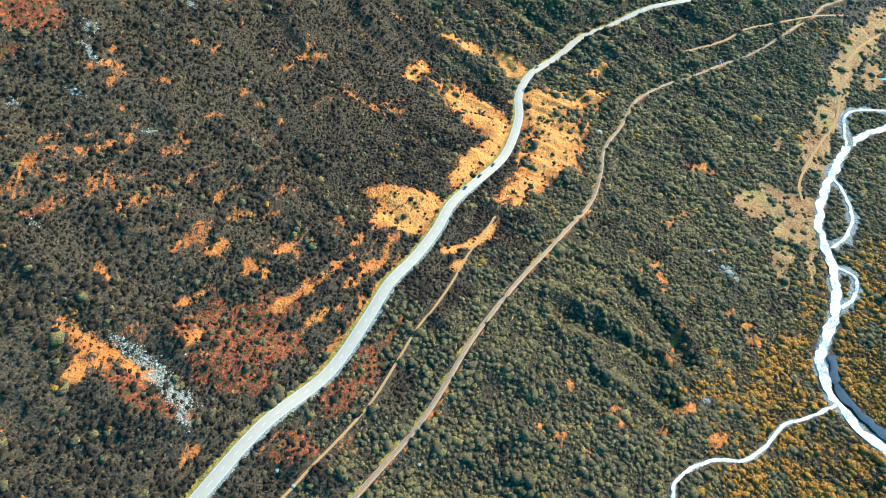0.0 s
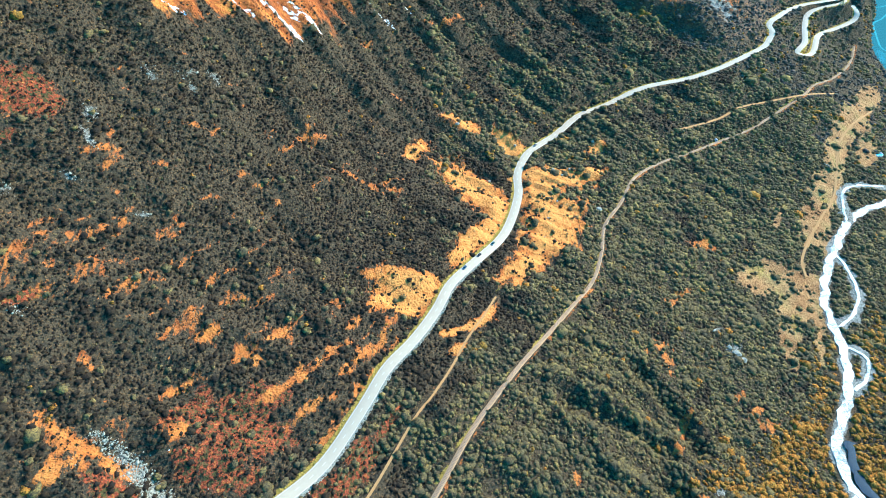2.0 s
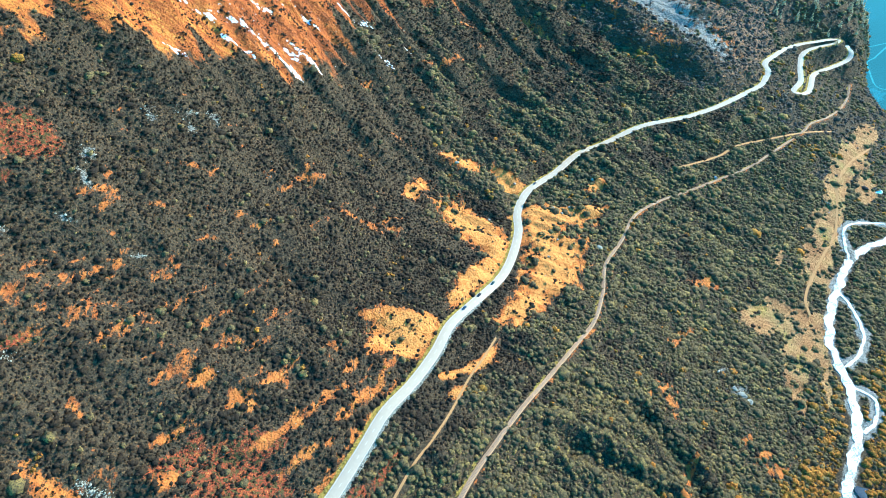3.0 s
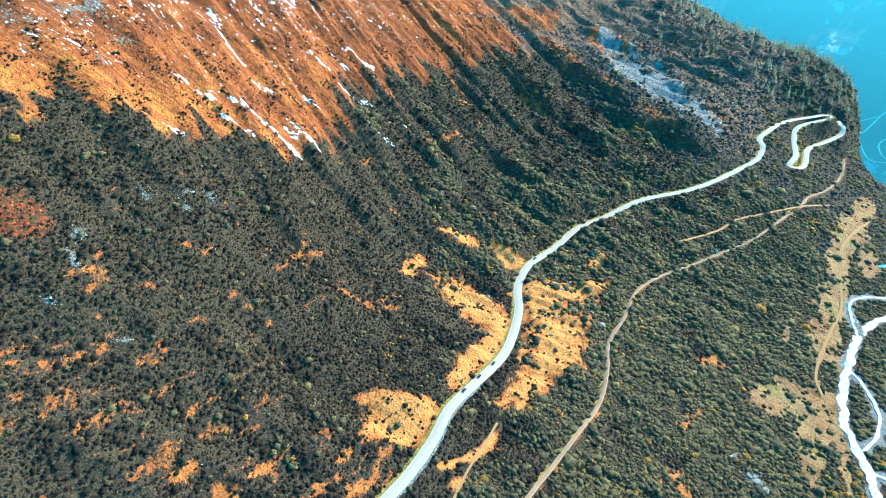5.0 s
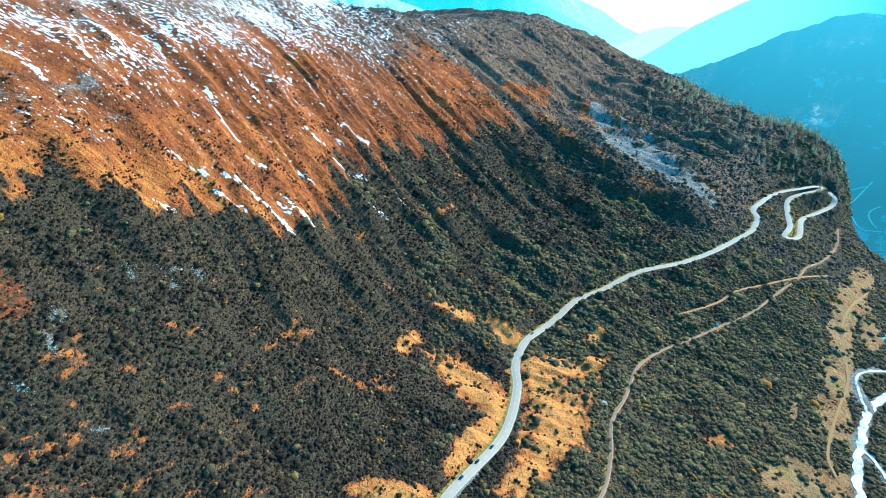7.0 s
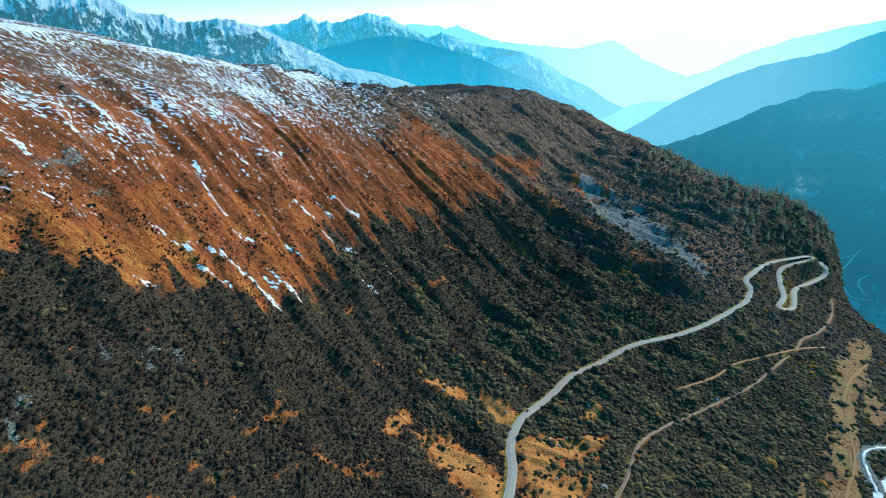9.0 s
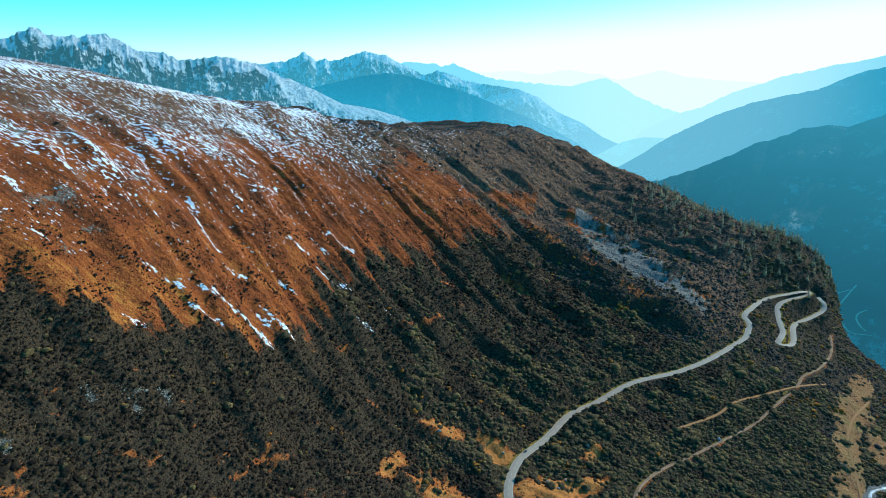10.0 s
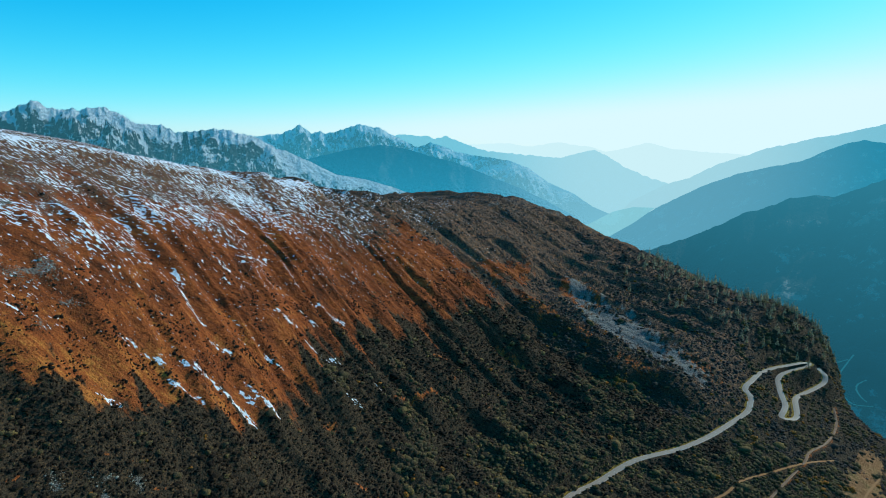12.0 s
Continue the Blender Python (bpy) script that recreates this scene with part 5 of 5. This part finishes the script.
for cx, cy, rx, ry, turn in SCREES + ALP_ROCKS:
    number = int(60 + 18 * rx * ry if cx > -150 and cy < 180 else 12 + 3.5 * rx * ry)
    r, a = np.sqrt(rng.random(number)) * 1.0 + np.abs(rng.normal(0, 0.35, number)), rng.uniform(0, 6.283, number)
    c, s = math.cos(radians(turn)), math.sin(radians(turn))
    px, py = r * np.cos(a) * rx, r * np.sin(a) * ry
    sx.append(cx + px * c - py * s), sy.append(cy + px * s + py * c), ss.append(0.21 * np.exp(rng.normal(0, 0.55, number)))
stones("scree_stones", np.concatenate(sx), np.concatenate(sy), 0.1, np.concatenate(ss), "pale lichen-grey scree stones on the slope", "stones")
u = rng.uniform(0, 520, 900)
v = rng.uniform(70, 380, 900)
keep = (on_grid(red_m, u, v) > 0.3) | (on_grid(grass_m, u, v) > 0.5) | (on_grid(alp_m, u, v) > 0.5)
x, y = to_xy(u[keep], v[keep])
keep = clear_of(x, y, GAPS)
stones("field_stones", x[keep], y[keep], 0.05, 0.32 * np.exp(rng.normal(0, 0.45, keep.sum())), "pale stones scattered over heath and grass", "stones")
u, v = rng.uniform(900, 1330, 2600), rng.uniform(250, 600, 2600)
keep = rng.random(u.size) < smooth(0.0, 0.3, fbm(u / 35, v / 35, 4, 26) + 0.25 * smooth(440, 520, v))
x, y = to_xy(u[keep], v[keep])
stones("outcrop_rocks", x, y, 0.2, np.clip(1.1 * np.exp(rng.normal(0, 0.5, keep.sum())), 0.4, 2.4), "dark grey outcrop rocks along the crest", "stones", dark_stone)


def boulder(x, y, size, seed, label):
    bm = bmesh.new()
    bmesh.ops.create_icosphere(bm, subdivisions=3, radius=1)
    for v in bm.verts:
        c = v.co + Vector((seed * 7.1, seed * 3.3, 0))
        f = 1 + 0.28 * noise.noise(c * 1.1) + 0.14 * noise.noise(c * 2.7)
        q = Vector((round(v.co.x * 3) / 3, round(v.co.y * 3) / 3, round(v.co.z * 2.5) / 2.5))
        v.co = (v.co * 0.6 + q * 0.4) * f
        v.co = Vector((v.co.x * size * 1.2, v.co.y * size, v.co.z * size * 0.75))
    me = bpy.data.meshes.new("boulder")
    bm.to_mesh(me)
    bm.free()
    me.materials.append(stone)
    ob = new("boulder", me)
    ob.matrix_world = pose(x, y, ground_z(x, y) + size * 0.22, 0, 0, seed * 77)
    return tagged(ob, label, "boulder", "boulders on the slope")


BOULDERS = [(156, 453, 2.6), (169, 546, 1.8), (88, 524, 1.2), (121, 496, 1.5), (128, 489, 1.2), (57, 458, 1.1), (48, 537, 1.4), (32, 507, 1.5), (137, 500, 1.2),
            (248, 329, 3.0), (252, 323, 2.4), (244, 335, 2.0), (-9, 140, 0.9), (-77, 131, 1.0), (-69, 124, 0.9), (116, 448, 0.9), (103, 420, 0.9)]
for k, (x, y, size) in enumerate(BOULDERS):
    boulder(x, y, size, k, "grey lichen-covered boulder among dry grass" if 0 < k < 9 or k > 15 else ("large pale rock outcrop between shrubs" if size > 1.9 else "small pale boulder on the heath"))


# ---------------------------------------------------------------- trees
bark = plain("grey_bark", (0.13, 0.10, 0.08), 0.9, 0, 0.3, 3.0)
spruce_mat = make_shrub_material("spruce_needles", ((0.2, (0.035, 0.055, 0.020)), (0.6, (0.060, 0.085, 0.028)), (0.9, (0.10, 0.13, 0.035))), (0.014, 0.020, 0.010))
larch_mat = make_shrub_material("autumn_larch", ((0.2, (0.56, 0.48, 0.28)), (0.6, (0.68, 0.55, 0.32)), (0.9, (0.74, 0.54, 0.28))), (0.42, 0.35, 0.20), 0.5)


def conifer(height, mat, label, seed, full=9):
    """A trunk with tiers of drooping, uneven branch sprays."""
    r = random.Random(seed)
    tree = new("conifer_tree")
    bm = bmesh.new()
    bmesh.ops.create_cone(bm, segments=7, radius1=height * 0.022, radius2=height * 0.004, depth=height * 0.96, cap_ends=True)
    bmesh.ops.translate(bm, verts=bm.verts, vec=(0, 0, height * 0.46))
    part("trunk", bm, bark, tree, "thin grey trunk")
    bm = bmesh.new()
    tiers = 9
    for t in range(tiers):
        f = t / (tiers - 1)
        z, reach = height * (0.14 + 0.84 * f), height * (0.19 * (1 - f) + 0.02)
        for k in range(full - t // 2):
            a, n = r.uniform(0, 6.283), reach * r.uniform(0.65, 1.2)
            tip = Vector((math.cos(a) * n, math.sin(a) * n, z - n * r.uniform(0.25, 0.55)))
            side = Vector((-math.sin(a), math.cos(a), 0)) * n * r.uniform(0.28, 0.42)
            root, mid = Vector((0, 0, z + height * 0.02)), tip * 0.6 + Vector((0, 0, z * 0.4 + n * 0.12))
            vs = [bm.verts.new(p) for p in (root, mid + side, tip, mid - side, mid + Vector((0, 0, n * 0.22)))]
            for q in ((0, 1, 4), (1, 2, 4), (2, 3, 4), (3, 0, 4)):
                bm.faces.new([vs[i] for i in q])
    part("crown", bm, mat, tree)
    return tagged(tree, label, "tree")


spruces = [conifer(h, spruce_mat, "tall green spruce beside the river", 10 + k) for k, h in enumerate((11, 14, 9))]
larches = [conifer(h, larch_mat, "pale yellow-brown larch on the mountain spur", 20 + k, 6) for k, h in enumerate((15, 19, 17))]
tree_rng = random.Random(5)


def plant(kind, spots, group):
    for k, (x, y) in enumerate(spots):
        base = kind[k % len(kind)]
        s = tree_rng.uniform(0.75, 1.2)
        m = pose(x, y, ground_z(x, y) - 0.15, 0, 0, tree_rng.uniform(0, 360)) @ Matrix.Diagonal((s, s, s, 1))
        if k < len(kind):
            base.matrix_world = m
            tagged(base, group=group)
        else:
            copy = copy_thing(base, m)
            copy.scale = (s, s, s)


wet = []
while len(wet) < 30:
    u, v = tree_rng.uniform(290, 560), tree_rng.uniform(-215, -132)
    x, y = to_xy(u, v)
    if value_noise(u / 40, v / 40, 64) > 0.05 and clear_of(np.array([x]), np.array([y]), GAPS)[0]:
        wet.append((x, y))
plant(spruces, wet, "spruces beside the river")
high = []
while len(high) < 290:
    u, v = tree_rng.uniform(1090, 1330), tree_rng.uniform(-35, 300)
    x, y = to_xy(u, v)
    rib = ridged(np.array([(u + 0.35 * v) / 90]), np.array([v / 200]), 2, 66)[0]
    near_edge = 1.0 if u > 1200 else 0.35
    if rib > -0.05 and v > 12 - 0.22 * (u - 1090) and tree_rng.random() < near_edge and clear_of(np.array([x]), np.array([y]), GAPS)[0]:
        high.append((x, y))
plant(larches, high, "larches on the mountain spur")

# ---------------------------------------------------------------- cars on the road
tyre_mat, rim_mat = plain("tyre_rubber", (0.03, 0.03, 0.03), 0.9), plain("wheel_alloy", (0.5, 0.5, 0.5), 0.35, 0.9)
glass_mat, lamp_mat = plain("dark_car_glass", (0.02, 0.025, 0.03), 0.08), plain("clear_lamp", (0.75, 0.75, 0.72), 0.2)


def car(colour, label):
    paint = plain("car_paint", colour, 0.3, 0.2, 0.05)
    ob = new("car")
    bm = box(1.78, 4.3, 0.72, (0, 0, 0.66), 0.14)
    for v in bm.verts:
        if v.co.y > 1.2 and v.co.z > 0.7:
            v.co.z -= 0.12 * (v.co.y - 1.2)
    part("body", bm, paint, ob)
    bm = box(1.55, 2.35, 0.56, (0, -0.25, 1.26), 0.08)
    for v in bm.verts:
        if v.co.z > 1.2:
            v.co.x *= 0.84
            v.co.y = -0.25 + (v.co.y + 0.25) * 0.72
    part("cabin_glass", bm, glass_mat, ob, "dark window glass")
    part("roof", box(1.22, 1.55, 0.05, (0, -0.25, 1.55), 0.02), paint, ob)
    for x in (-0.82, 0.82):
        for y in (-1.3, 1.32):
            bm = bmesh.new()
            bmesh.ops.create_cone(bm, segments=16, radius1=0.32, radius2=0.32, depth=0.2, cap_ends=True)
            bmesh.ops.rotate(bm, verts=bm.verts, matrix=Matrix.Rotation(radians(90), 3, "Y"))
            bmesh.ops.translate(bm, verts=bm.verts, vec=(x, y, 0.32))
            tyre = part("tyre", bm, tyre_mat, ob, "black tyre")
            bm = bmesh.new()
            bmesh.ops.create_cone(bm, segments=12, radius1=0.19, radius2=0.19, depth=0.22, cap_ends=True)
            bmesh.ops.rotate(bm, verts=bm.verts, matrix=Matrix.Rotation(radians(90), 3, "Y"))
            bmesh.ops.translate(bm, verts=bm.verts, vec=(x, y, 0.32))
            part("rim", bm, rim_mat, tyre, "metal rim")
        part("headlight", box(0.34, 0.1, 0.16, (x * 0.78, 2.12, 0.72), 0.03), lamp_mat, ob, "clear headlight")
    return tagged(ob, label, "car", "cars on the pass road")


for x, y, colour, label in ((27, 340, (0.02, 0.06, 0.10), "dark blue car driving on the pass road"), (41, 358, (0.03, 0.03, 0.035), "black car driving on the pass road"),
                            (54, 374, (0.03, 0.08, 0.08), "dark teal car driving on the pass road"), (115, 529, (0.10, 0.10, 0.11), "grey car in the road's bend")):
    k = int(np.argmin(np.hypot(road_line[:, 0] - x, road_line[:, 1] - y)))
    t = road_line[k + 1, :2] - road_line[k - 1, :2]
    t = t / np.linalg.norm(t)
    px, py = road_line[k, 0] - t[1] * 1.6, road_line[k, 1] + t[0] * 1.6
    car(colour, label).matrix_world = pose(px, py, road_line[k, 2] + 0.17, 0, 0, math.degrees(math.atan2(t[0], -t[1])))

# ---------------------------------------------------------------- small structures in the valley
basin = new("water_basin")
basin.location = (560, 649, ground_z(560, 649))
bm = bmesh.new()
bmesh.ops.create_cone(bm, segments=40, radius1=5.6, radius2=5.6, depth=1.0, cap_ends=False)
bmesh.ops.solidify(bm, geom=bm.faces, thickness=0.6)
bmesh.ops.translate(bm, verts=bm.verts, vec=(0, 0, 0.4))
part("rim", bm, plain("pale_concrete", (0.6, 0.6, 0.58), 0.8), basin, "pale concrete rim")
bm = bmesh.new()
bmesh.ops.create_circle(bm, cap_ends=True, segments=40, radius=5.3)
bmesh.ops.translate(bm, verts=bm.verts, vec=(0, 0, 0.6))
part("water", bm, plain("blue_basin_water", (0.10, 0.35, 0.48), 0.1), basin, "light blue water")
tagged(basin, "round concrete basin with light blue water", "basin")

hut = new("railway_hut")
hut.location = (326, 604, ground_z(326, 604))
part("wall", box(2.2, 2.6, 2.2, (0, 0, 1.1), 0.04), plain("white_render", (0.7, 0.7, 0.68), 0.8), hut)
bm = box(2.7, 3.1, 0.9, (0, 0, 2.6))
for v in bm.verts:
    if v.co.z > 2.6:
        v.co.x *= 0.08
part("roof", bm, plain("grey_tin", (0.35, 0.35, 0.36), 0.5, 0.4), hut, "grey tin roof")
part("door", box(0.8, 0.06, 1.8, (0, -1.33, 0.92)), bark, hut, "dark wooden door")
tagged(hut, "small white trackside hut by the railway", "hut")

wall = new("stone_wall")
wall.matrix_world = pose(464, 606, ground_z(464, 606), 0, 0, -54)
wall_rng = random.Random(3)
for course in range(3):
    for k in range(11):
        s = wall_rng.uniform(0.9, 1.15)
        part("stone", box(1.15 * s, 0.8, 0.5, (-6 + 1.2 * k + 0.5 * (course % 2), wall_rng.uniform(-0.08, 0.08), 0.2 + 0.48 * course), 0.08), stone, wall)
tagged(wall, "ruined grey dry-stone wall at the meadow", "wall")
